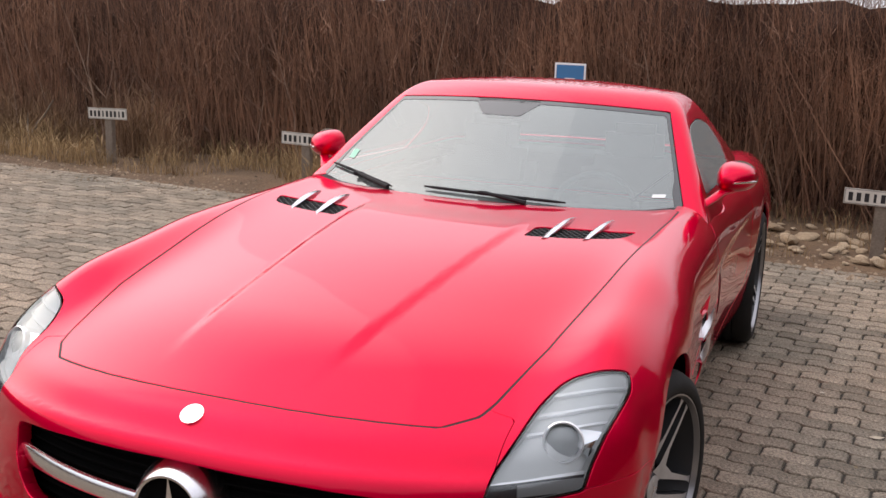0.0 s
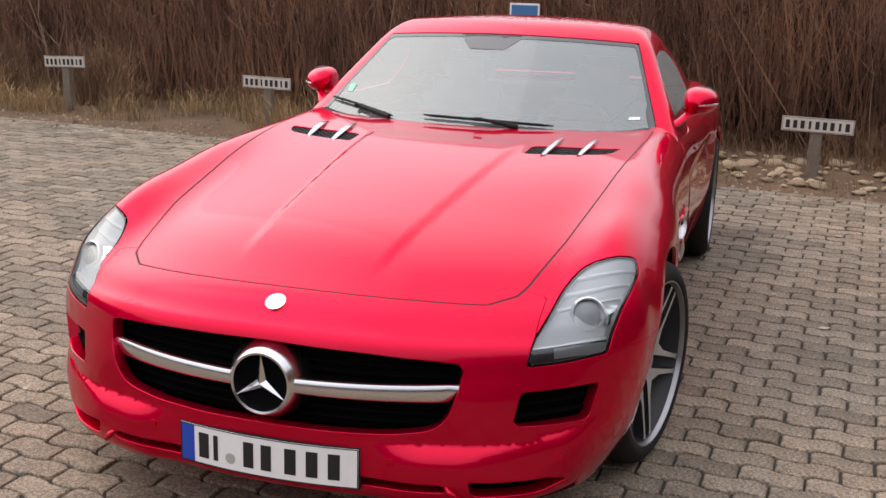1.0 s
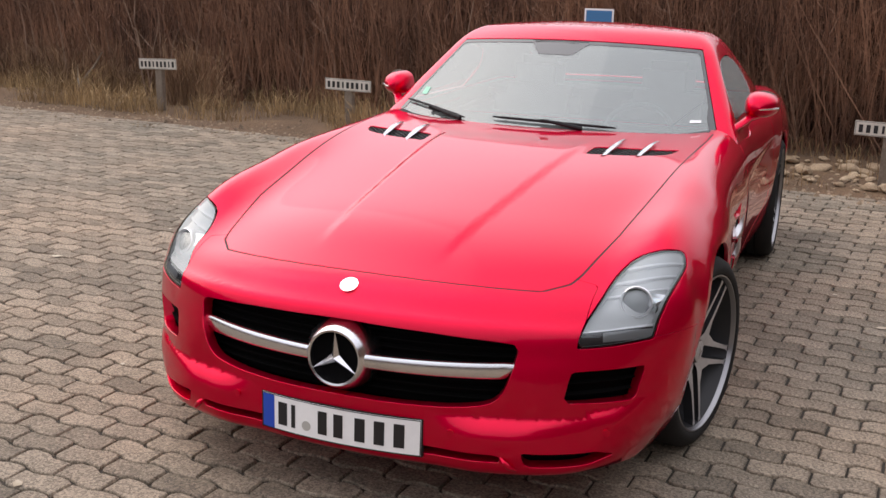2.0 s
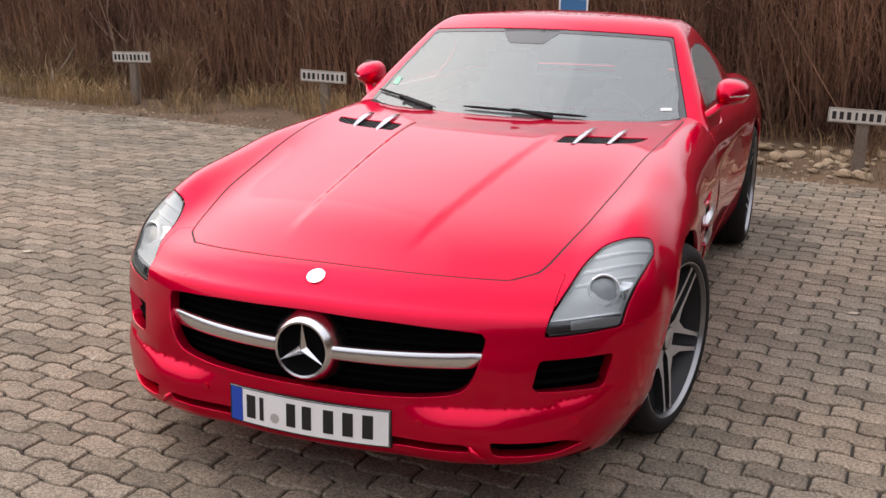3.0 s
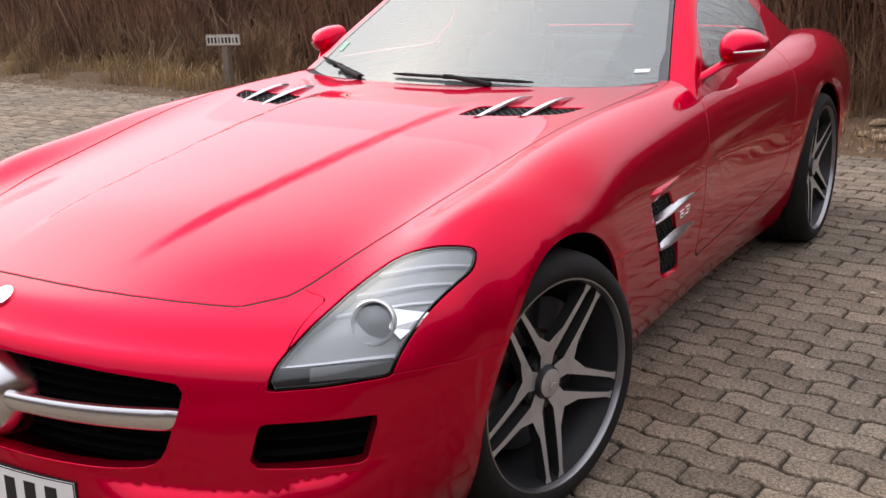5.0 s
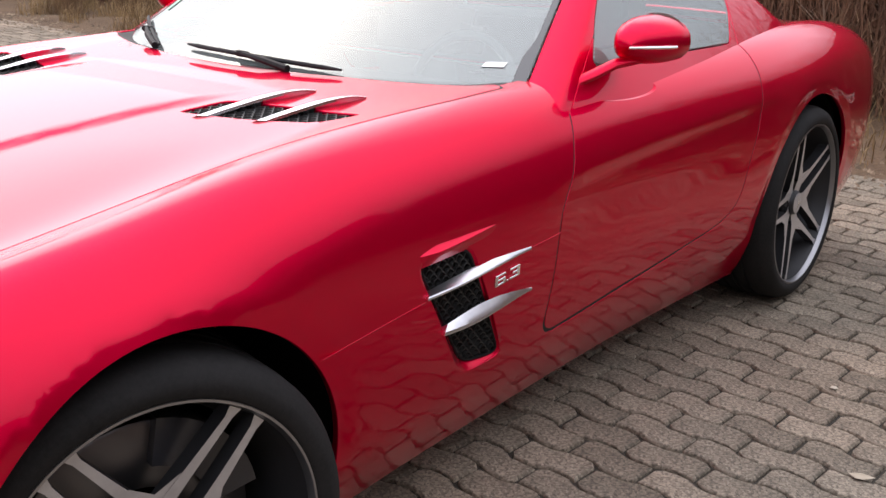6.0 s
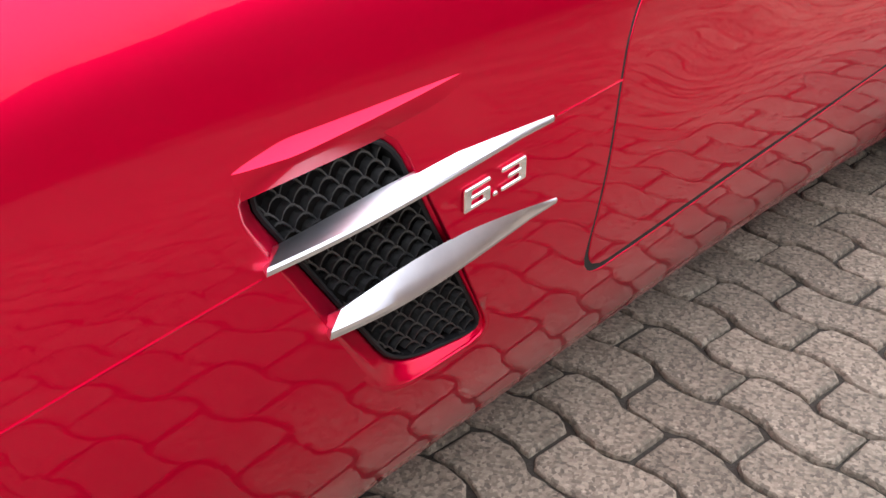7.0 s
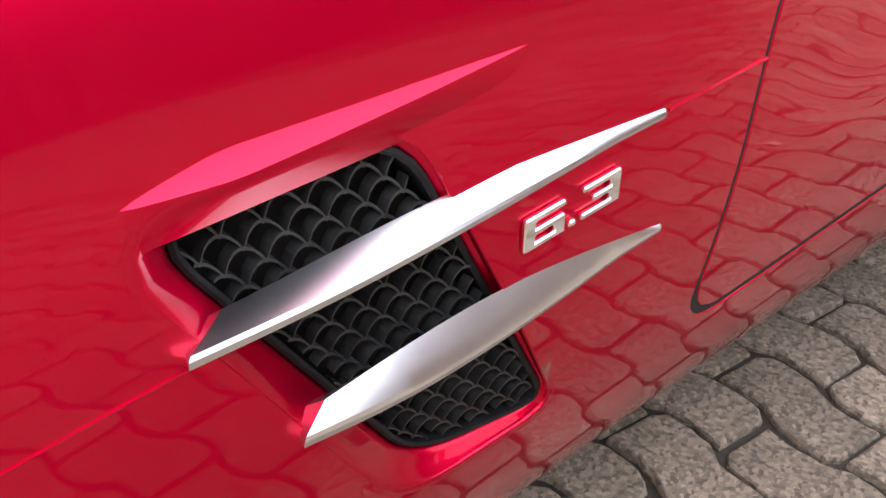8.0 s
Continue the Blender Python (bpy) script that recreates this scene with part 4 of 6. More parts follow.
area = sum(a[0] * b[1] - b[0] * a[1] for a, b in zip(SIDE_VENT, SIDE_VENT[1:] + SIDE_VENT[:1]))
TURN = 1 if area > 0 else -1
for s in (1, -1):
    vent = thing_part("side_vent", car)
    tagged(vent, "side air vent with black mesh and two silver fins")
    wall = lambda y, z, w: Vector((s * (flank_x(y, z) + w), y, z))
    # the mesh lies deep at the vent's leading edge and almost flush at its trailing edge
    sunk = lambda y, z: -0.0215 + 0.0165 * min(max((y - 1.567 - (0.657 - z) * 0.634) / 0.147, 0), 1)
    loops = []
    bm = bmesh.new()
    outer_ring, inner_ring = offset_outline(SCOOP, 0.0050 * TURN), SIDE_VENT
    for f, w in ((0.0, -0.010), (0.18, 0.0), (0.34, 0.13), (0.55, 0.42), (0.80, 0.70), (0.92, 0.86), (1.0, 1.06)):
        loops.append([bm.verts.new(wall(p[0] + (q[0] - p[0]) * f, p[1] + (q[1] - p[1]) * f, w * sunk(*q))) for p, q in zip(outer_ring, inner_ring)])
    for a, b in zip(loops, loops[1:]):
        for i in range(len(a)):
            bm.faces.new((a[i], a[(i + 1) % len(a)], b[(i + 1) % len(a)], b[i]))
    bmesh.ops.recalc_face_normals(bm, faces=bm.faces)
    part("vent_surround", bm, PAINT, vent, smooth=True)
    bm = bmesh.new()
    loops = [[bm.verts.new(wall(y, z, sunk(y, z) + w)) for y, z in offset_outline(SIDE_VENT, d * TURN)] for d, w in ((0.0, 0.0015), (-0.0025, 0.0035), (-0.0050, 0.002), (-0.0055, -0.028))]
    for a, b in zip(loops, loops[1:]):
        for i in range(len(a)):
            bm.faces.new((a[i], a[(i + 1) % len(a)], b[(i + 1) % len(a)], b[i]))
    bm.faces.new(loops[-1])
    bmesh.ops.recalc_face_normals(bm, faces=bm.faces)
    part("vent_frame", bm, BLACK, vent, smooth=True)
    bm = bmesh.new()
    lattice(bm, offset_outline(SIDE_VENT, -0.004 * TURN), lambda u, v, w: wall(u, v, sunk(u, v) + w - 0.001), 0.0245, 0.0011, 0.009, 0.50)
    part("vent_mesh", bm, MESH, vent)
    # the two blades: foot and head heights along their length
    for y0, y1, reach, foot, head in (
            (1.569, 1.944, 0.60, ((0, 0.588), (0.25, 0.588), (0.4, 0.590), (1, 0.596)), ((0, 0.606), (0.2, 0.6095), (0.43, 0.6120), (0.69, 0.6085), (1, 0.602))),
            (1.631, 1.960, 0.15, ((0, 0.493), (0.2, 0.488), (0.5, 0.490), (1, 0.496)), ((0, 0.511), (0.2, 0.518), (0.46, 0.521), (0.67, 0.516), (1, 0.501)))):
        low, high = spline(*zip(*foot)), spline(*zip(*head))
        bm = bmesh.new()
        prev = None
        for i in range(29):
            t = i / 28
            y = y0 + (y1 - y0) * t
            zf, zh = float(low(t)), float(high(t))
            out = 0.0085 + 0.0060 * math.sin(math.pi * min(t / 0.85, 1.0)) - 0.006 * t
            deep = -0.0185 + 0.016 * max(0.0, t - 0.6) / 0.4
            ya = y + 0.020 * (1 - t)
            root = reach * 0.020 * max(0.0, 1 - t / 0.62)
            jut = 0.0050 * math.sin(math.pi * t)
            rim = wall(y - 0.58 * jut, zf + 0.0060 * (1 - 0.6 * t) + 0.51 * jut, out + 0.64 * jut)
            inner = wall(ya + 0.91 * root, zh - 0.80 * root, 0.0004 - root)
            mid = inner.lerp(rim, 0.55) + Vector((s * 0.0002, 0, 0.0002))
            bevel_a = inner.lerp(rim, 0.93)
            bevel_b = wall(y - 0.58 * jut, zf + 0.0040 * (1 - 0.6 * t) + 0.51 * jut, out + 0.64 * jut + 0.0002)
            under = wall(y - 0.58 * jut, zf - 0.0010 + 0.51 * jut, out + 0.64 * jut - 0.0006)
            back_p = wall(y + 0.010, zf + 0.004, deep)
            now = [bm.verts.new(p) for p in (inner, mid, bevel_a, bevel_b, under, back_p)]
            if prev:
                for q in range(6):
                    bm.faces.new((prev[q], prev[(q + 1) % 6], now[(q + 1) % 6], now[q]))
            else:
                bm.faces.new(now)
            prev = now
        bm.faces.new(list(reversed(prev)))
        bmesh.ops.recalc_face_normals(bm, faces=bm.faces)
        part("vent_fin", bm, FIN, vent, "brushed silver fin", smooth=True).data.set_sharp_from_angle(angle=radians(13))
    # the painted shelf over the opening: an upward face that fades at both ends
    bm = bmesh.new()
    prev = None
    for i in range(33):
        t = i / 32
        y = 1.553 + (1.822 - 1.553) * t
        zf = 0.6765 + 0.006 * t - 0.002 * math.sin(math.pi * t)
        swell = min(1.0, (t / 0.20) ** 0.7) * (1 - max(t - 0.25, 0) / 0.75) ** 0.75
        out, tall = 0.0125 * swell, 0.0008 + 0.0125 * swell
        rows = ((tall, -0.0012), (tall * 0.72, out * 0.10), (tall * 0.40, out * 0.40), (tall * 0.14, out * 0.80), (0.0, out), (-0.003, out * 0.96), (-0.010, out * 0.62), (-0.018, out * 0.22), (-0.025, -0.0015))
        now = [bm.verts.new(wall(y, zf + a, b - 0.0012)) for a, b in rows]
        if prev:
            for q in range(len(rows) - 1):
                bm.faces.new((prev[q], prev[q + 1], now[q + 1], now[q]))
        prev = now
    bmesh.ops.recalc_face_normals(bm, faces=bm.faces)
    part("vent_ridge", bm, PAINT, vent, smooth=True)
    # the raised figures beside the vent, on a grid of square strokes
    for name, y0, y1, fill, tag in (("figure", 1.808, 1.846, ("###", "#..", "###", "#.#", "###"), "chrome figure 6"), ("decimal_point", 1.850, 1.857, ("#",), "chrome point"), ("figure", 1.862, 1.900, ("###", "..#", ".##", "..#", "###"), "chrome figure 3")):
        bm = bmesh.new()
        n, m = len(fill), len(fill[0])
        us = (0, 0.27, 0.73, 1) if m == 3 else (0, 1)
        vs = (0, 0.19, 0.405, 0.595, 0.81, 1) if n == 5 else (0, 0.20)
        corner = {}
        def spot(i, j):
            if (i, j) not in corner:
                yy = y0 + (y1 - y0) * us[i] if s > 0 else 3.708 - (y0 + (y1 - y0) * us[i])
                corner[i, j] = bm.verts.new(wall(yy, 0.5430 + 0.064 * (yy - 1.808) + 0.0255 * vs[j], 0.0))
            return corner[i, j]
        for j in range(n):
            for i in range(m):
                if fill[n - 1 - j][i] == "#":
                    bm.faces.new((spot(i, j), spot(i + 1, j), spot(i + 1, j + 1), spot(i, j + 1)))
        grown = bmesh.ops.extrude_face_region(bm, geom=list(bm.faces))
        tops = [g for g in grown["geom"] if isinstance(g, bmesh.types.BMVert)]
        bmesh.ops.translate(bm, verts=tops, vec=(s * 0.0042, 0, 0))
        bmesh.ops.recalc_face_normals(bm, faces=bm.faces)
        sharp = [e for e in bm.edges if len(e.link_faces) == 2 and e.calc_face_angle(0) > 1.0]
        bmesh.ops.bevel(bm, geom=sharp, offset=0.0012, segments=2, affect="EDGES", clamp_overlap=True)
        part(name, bm, BRIGHT, vent, tag)
    # swage line from the arch over the fin to the door
    for y0, y1 in ((1.272, 1.572), (1.95, 2.066)):
        bm = bmesh.new()
        pts = [wall(y0 + (y1 - y0) * k / 12, 0.577 + 0.045 * (y0 + (y1 - y0) * k / 12 - 1.47), -0.0004) for k in range(13)]
        tube(bm, pts, 0.0014, 6)
        part("swage_line", bm, PAINT, body_part, smooth=True)

# ---- door mirrors ----
for s, door in zip((1, -1), door_parts):
    mirror = thing_part("door_mirror", car)
    tagged(mirror, "red door mirror on a slim arm")
    bm = bmesh.new()
    n, m = 24, 14
    grid = []
    for i in range(m + 1):
        t = i / m
        ring = []
        for k in range(n):
            a = 2 * math.pi * k / n
            r = (1 - (1 - t) ** 2.6) ** 0.5 if t < 1 else 1.0
            ca, sa = math.cos(a), math.sin(a)
            px = 0.078 * r * abs(ca) ** 0.8 * (1 if ca > 0 else -1)
            pz = (0.062 if sa > 0 else 0.056) * r * abs(sa) ** 0.85 * (1 if sa > 0 else -1) * (1 - 0.16 * px / 0.08)
            py = -0.085 + 0.150 * t + 0.03 * px / 0.08 * (1 - t)
            ring.append(bm.verts.new((s * (0.912 + px), 2.44 + py + 0.35 * (px + 0.08) * 0.3, 1.000 + pz)))
        grid.append(ring)
    for a, b in zip(grid, grid[1:]):
        for k in range(n):
            bm.faces.new((a[k], a[(k + 1) % n], b[(k + 1) % n], b[k]))
    bm.faces.new(grid[0])
    bmesh.ops.recalc_face_normals(bm, faces=bm.faces)
    part("mirror_housing", bm, PAINT, mirror, smooth=True)
    bm = bmesh.new()
    bm.faces.new([bm.verts.new((s * (0.912 + 0.070 * math.cos(2 * math.pi * k / n)), 2.497 + 0.0105 * math.cos(2 * math.pi * k / n), 1.018 + 0.050 * math.sin(2 * math.pi * k / n))) for k in range(n)])
    part("mirror_glass", bm, MIRROR, mirror, "mirror glass")
    bm = bmesh.new()
    tube(bm, [(s * 0.805, 2.27, 0.905), (s * 0.835, 2.315, 0.925), (s * 0.865, 2.37, 0.950), (s * 0.90, 2.42, 0.962), (s * 0.94, 2.455, 0.964)], [0.018, 0.021, 0.020, 0.022, 0.012], 12, squash=0.62)
    part("mirror_arm", bm, PAINT, mirror, smooth=True)
    bm = bmesh.new()
    tube(bm, [(s * (0.912 + 0.079 * a), 2.352 + 0.07 * abs(a) + 0.03 * a, 0.995) for a in (0.0, 0.4, 0.75, 0.98)], [0.003, 0.005, 0.005, 0.003], 8)
    part("mirror_indicator", bm, MIRROR, mirror, smooth=True)
    # the scooped pocket under the arm and the sail triangle of the window
    bm = bmesh.new()
    loop = []
    for k in range(28):
        a = 2 * math.pi * k / 28
        y, z = 2.44 + 0.180 * math.cos(a), 0.879 + 0.026 * math.sin(a) - 0.012 * math.cos(a)
        x = 0.90
        for _ in range(8):
            x -= float(body_shape(np.array([x]), np.array([y]), np.array([z]))[0])
        loop.append(Vector((s * (x - 0.0003), y, z)))
    c = sum(loop, Vector()) / len(loop) - Vector((s * 0.045, 0, -0.008))
    outer = [bm.verts.new(p) for p in loop]
    half = [bm.verts.new(p * 0.5 + c * 0.5 - Vector((s * 0.008, 0, 0))) for p in loop]
    for k in range(28):
        bm.faces.new((outer[k], outer[(k + 1) % 28], half[(k + 1) % 28], half[k]))
    # a black sheet across the hollow puts the pocket's shade into colour
    hollow = bmesh.new()
    hollow.faces.new([hollow.verts.new(v.co) for v in half])
    part("pocket_shade", hollow, GAP, door, "dark sheet standing in for shade in the mirror pocket")
    bmesh.ops.recalc_face_normals(bm, faces=bm.faces)
    part("mirror_pocket", bm, PAINT, door, smooth=True)

# ---- wipers ----
def on_glass(x, z, lift):
    return Vector((x, float(screen_y(x, z)) - lift, z + lift * 0.4))
for pivot, knee, tips in (((0.06, 0.928), (0.05, 0.934), ((-0.20, 0.936), (0.36, 0.922))), ((-0.52, 0.930), (-0.54, 0.940), ((-0.73, 0.956), (-0.34, 0.922)))):
    wiper = thing_part("wiper", car)
    tagged(wiper, "black windscreen wiper lying at the glass foot")
    bm = bmesh.new()
    pts = [on_glass(tips[0][0] + (tips[1][0] - tips[0][0]) * k / 10, tips[0][1] + (tips[1][1] - tips[0][1]) * k / 10 + 0.004 * math.sin(math.pi * k / 10), 0.014) for k in range(11)]
    tube(bm, pts, [0.003] + [0.006] * 9 + [0.003], 8)
    part("wiper_blade", bm, BLACK, wiper, smooth=True)
    bm = bmesh.new()
    tube(bm, [on_glass(pivot[0] + 0.16, pivot[1] - 0.012, 0.012), on_glass(pivot[0] + 0.06, pivot[1], 0.022), on_glass(knee[0], knee[1], 0.022)], [0.010, 0.009, 0.006], 8)
    box(bm, -0.022, 0.022, -0.009, 0.009, -0.008, 0.008, 0.004, Matrix.Translation(on_glass(knee[0], knee[1], 0.018)))
    part("wiper_arm", bm, BLACK, wiper, smooth=True)
# small stickers on the glass
for x, z, w, h, mat in ((-0.655, 0.985, 0.035, 0.030, "GREEN"), (0.665, 0.945, 0.045, 0.010, "WHITE")):
    bm = bmesh.new()
    p = [on_glass(x + a * w, z + b * h, 0.003) for a, b in ((-0.5, 0), (0.5, 0), (0.5, 1), (-0.5, 1))]
    bm.faces.new([bm.verts.new(q) for q in p])
    part("sticker", bm, material("sticker_green", (0.25, 0.55, 0.40), 0.5) if mat == "GREEN" else WHITE, car, "small window sticker")

# ---- wheels ----
def wheel(name, yc, zc, r, rim, x_face, s, spin, steer=0.0):
    """A tyre and a rim with five forked spokes; x_face is where the rim's lip lies."""
    hub = thing_part(name, car)
    tagged(hub, "forged wheel with five forked silver spokes")
    axle = (s * x_face, yc, zc)
    bm = bmesh.new()
    profile = [(rim + 0.002, -0.012), (rim + 0.008, 0.003), (rim + 0.014, 0.008), (rim + 0.03, 0.010), (r - 0.030, 0.006), (r - 0.012, -0.006), (r - 0.002, -0.028), (r, -0.06)]
    grooves = []
    for k in range(4):
        g = -0.075 - 0.045 * k
        grooves += [(r, g), (r - 0.007, g - 0.002), (r - 0.007, g - 0.010), (r, g - 0.012)]
    profile += grooves + [(r - 0.004, -0.245), (r - 0.03, -0.262), (rim + 0.01, -0.258), (rim - 0.012, -0.25)]
    lathe(bm, profile, axle, s, 72)
    bmesh.ops.recalc_face_normals(bm, faces=bm.faces)
    tyre = part("tyre", bm, RUBBER, hub, "black low-profile tyre", smooth=True)
    bm = bmesh.new()
    lathe(bm, [(rim + 0.008, 0.001), (rim + 0.007, 0.005), (rim + 0.003, 0.0055), (rim, -0.001), (rim - 0.003, -0.012)], axle, s, 96)
    bmesh.ops.recalc_face_normals(bm, faces=bm.faces)
    part("rim_lip", bm, LIP, hub, "polished rim lip", smooth=True)
    bm = bmesh.new()
    lathe(bm, [(rim - 0.003, -0.010), (rim - 0.012, -0.05), (rim - 0.035, -0.10), (rim - 0.035, -0.24)], axle, s, 72)
    part("rim_barrel", bm, WHEEL_DARK, hub, smooth=True)
    place = lambda rr, a, w: Vector((s * (x_face + w), yc + rr * math.cos(a), zc + rr * math.sin(a)))
    dish = lambda rr: -0.012 - 0.036 * (1 - (rr / rim)) ** 1.2
    for k in range(5):
        a0 = radians(spin) + k * 2 * math.pi / 5
        for side in (-1, 1):
            face, sidew = bmesh.new(), bmesh.new()
            steps = []
            r0, r1 = 0.078, rim - 0.004
            b0, b1 = a0 + side * radians(9), a0 + side * radians(30.4)
            start = Vector((r0 * math.cos(b0), r0 * math.sin(b0)))
            stop = Vector((r1 * math.cos(b1), r1 * math.sin(b1)))
            for i in range(11):
                t = i / 10
                p = start.lerp(stop, t)
                rr, ang = p.length, math.atan2(p.y, p.x)
                half = (0.0104 - 0.0040 * t + 0.005 * max(0, t - 0.90) / 0.10 + 0.004 * (1 - t) ** 3) / rr
                steps.append((rr, ang, half, dish(rr)))
            fr, sr = [], []
            for rr, ang, half, w in steps:
                fr.append([face.verts.new(place(rr, ang - half, w)), face.verts.new(place(rr, ang + half, w))])
                sr.append([sidew.verts.new(place(rr, ang - half, w - 0.0005)), sidew.verts.new(place(rr, ang - half * 0.9, w - 0.034)), sidew.verts.new(place(rr, ang + half * 0.9, w - 0.034)), sidew.verts.new(place(rr, ang + half, w - 0.0005))])
            for a, b in zip(fr, fr[1:]):
                face.faces.new((a[0], a[1], b[1], b[0]))
            for a, b in zip(sr, sr[1:]):
                for q in range(3):
                    sidew.faces.new((a[q], a[q + 1], b[q + 1], b[q]))
            spoke = part("spoke", sidew, WHEEL_DARK, hub)
            part("spoke_face", face, WHEEL, spoke, "machined silver face")
        # the root that joins two arms, with its bolt
        bm = bmesh.new()
        pts = [(0.048, -0.50), (0.080, -0.33), (0.112, -0.385), (0.132, -0.415), (0.138, -0.31), (0.106, 0.0), (0.138, 0.31), (0.132, 0.415), (0.112, 0.385), (0.080, 0.33), (0.048, 0.50), (0.03, 0.0)]
        bm.faces.new([bm.verts.new(place(rr, a0 + b, dish(rr) - 0.001)) for rr, b in pts])
        part("spoke_root", bm, WHEEL, hub)
        bm = bmesh.new()
        q = place(0.062, a0 + math.pi / 5, dish(0.062) - 0.010)
        lathe(bm, [(0.0005, 0.006), (0.008, 0.005), (0.011, 0.0), (0.012, -0.012)], q, s, 12)
        part("wheel_bolt", bm, INK, hub, smooth=True)
    bm = bmesh.new()
    lathe(bm, [(0.075, -0.075), (0.074, dish(0.06) - 0.012), (0.045, dish(0.04) - 0.004), (0.041, dish(0.04) + 0.010), (0.036, dish(0.04) + 0.014)], axle, s, 40)
    part("hub_body", bm, WHEEL_DARK, hub, smooth=True)
    bm = bmesh.new()
    lathe(bm, [(0.037, dish(0.04) + 0.010), (0.036, dish(0.04) + 0.0145), (0.030, dish(0.04) + 0.0165), (0.0005, dish(0.04) + 0.0175)], axle, s, 40)
    part("hub_cap", bm, WHEEL, hub, "silver hub cap with an embossed emblem", smooth=True)
    bm = bmesh.new()
    for k in range(3):
        a = math.pi / 2 + k * 2 * math.pi / 3 + 0.4
        w = dish(0.04) + 0.0195
        bm.faces.new([bm.verts.new(place(rr, a + b, w)) for rr, b in ((0.028, 0), (0.004, 1.0), (0.004, -1.0))])
    part("cap_emblem", bm, BRIGHT, hub)
    bm = bmesh.new()
    lathe(bm, [(0.08, -0.105), (0.19, -0.105), (0.195, -0.108), (0.195, -0.130), (0.08, -0.135)], axle, s, 64)
    part("brake_disc", bm, DISC, hub, smooth=True)
    bm = bmesh.new()
    cal = []
    for i in range(11):
        a = radians(10) + radians(70) * i / 10
        cal.append([bm.verts.new(place(rr, a, w)) for rr, w in ((0.125, -0.085), (0.207, -0.085), (0.207, -0.15), (0.125, -0.15))])
    for a, b in zip(cal, cal[1:]):
        for q in range(4):
            bm.faces.new((a[q], a[(q + 1) % 4], b[(q + 1) % 4], b[q]))
    bm.faces.new(cal[0])
    bm.faces.new(list(reversed(cal[-1])))
    bmesh.ops.recalc_face_normals(bm, faces=bm.faces)
    part("brake_caliper", bm, LAMP_DARK, hub)
    if steer:
        pivot = Matrix.Translation((s * 0.84, yc - 2.4, 0))
        hub.matrix_basis = pivot @ Matrix.Rotation(radians(steer), 4, "Z") @ pivot.inverted()


wheel("front_wheel", *FRONT_AXLE, 0.334, 0.264, 0.937, 1, 89, -12.5)
wheel("front_wheel", *FRONT_AXLE, 0.334, 0.264, 0.937, -1, 40, -12.5)
wheel("rear_wheel", *REAR_AXLE, 0.343, 0.275, 0.952, 1, 70)
wheel("rear_wheel", *REAR_AXLE, 0.343, 0.275, 0.952, -1, 10)

# ---- the ground ----
LEAN = radians(-5.2)
CL, SL = math.cos(LEAN), math.sin(LEAN)
def lot(p, q, z=0.0):
    """A place of the car park: p along the rows of blocks, q across them."""
    return Vector((p * CL - q * SL, p * SL + q * CL, z))


EDGE = 5.72
SOIL = varied("joint_sand", (0.020, 0.017, 0.012), (0.055, 0.046, 0.034), 3.0, 0.95, fine=90, bump=0.004)
EARTH = varied("verge_soil", (0.050, 0.029, 0.015), (0.185, 0.115, 0.062), 2.2, 0.95, fine=45, bump=0.012)


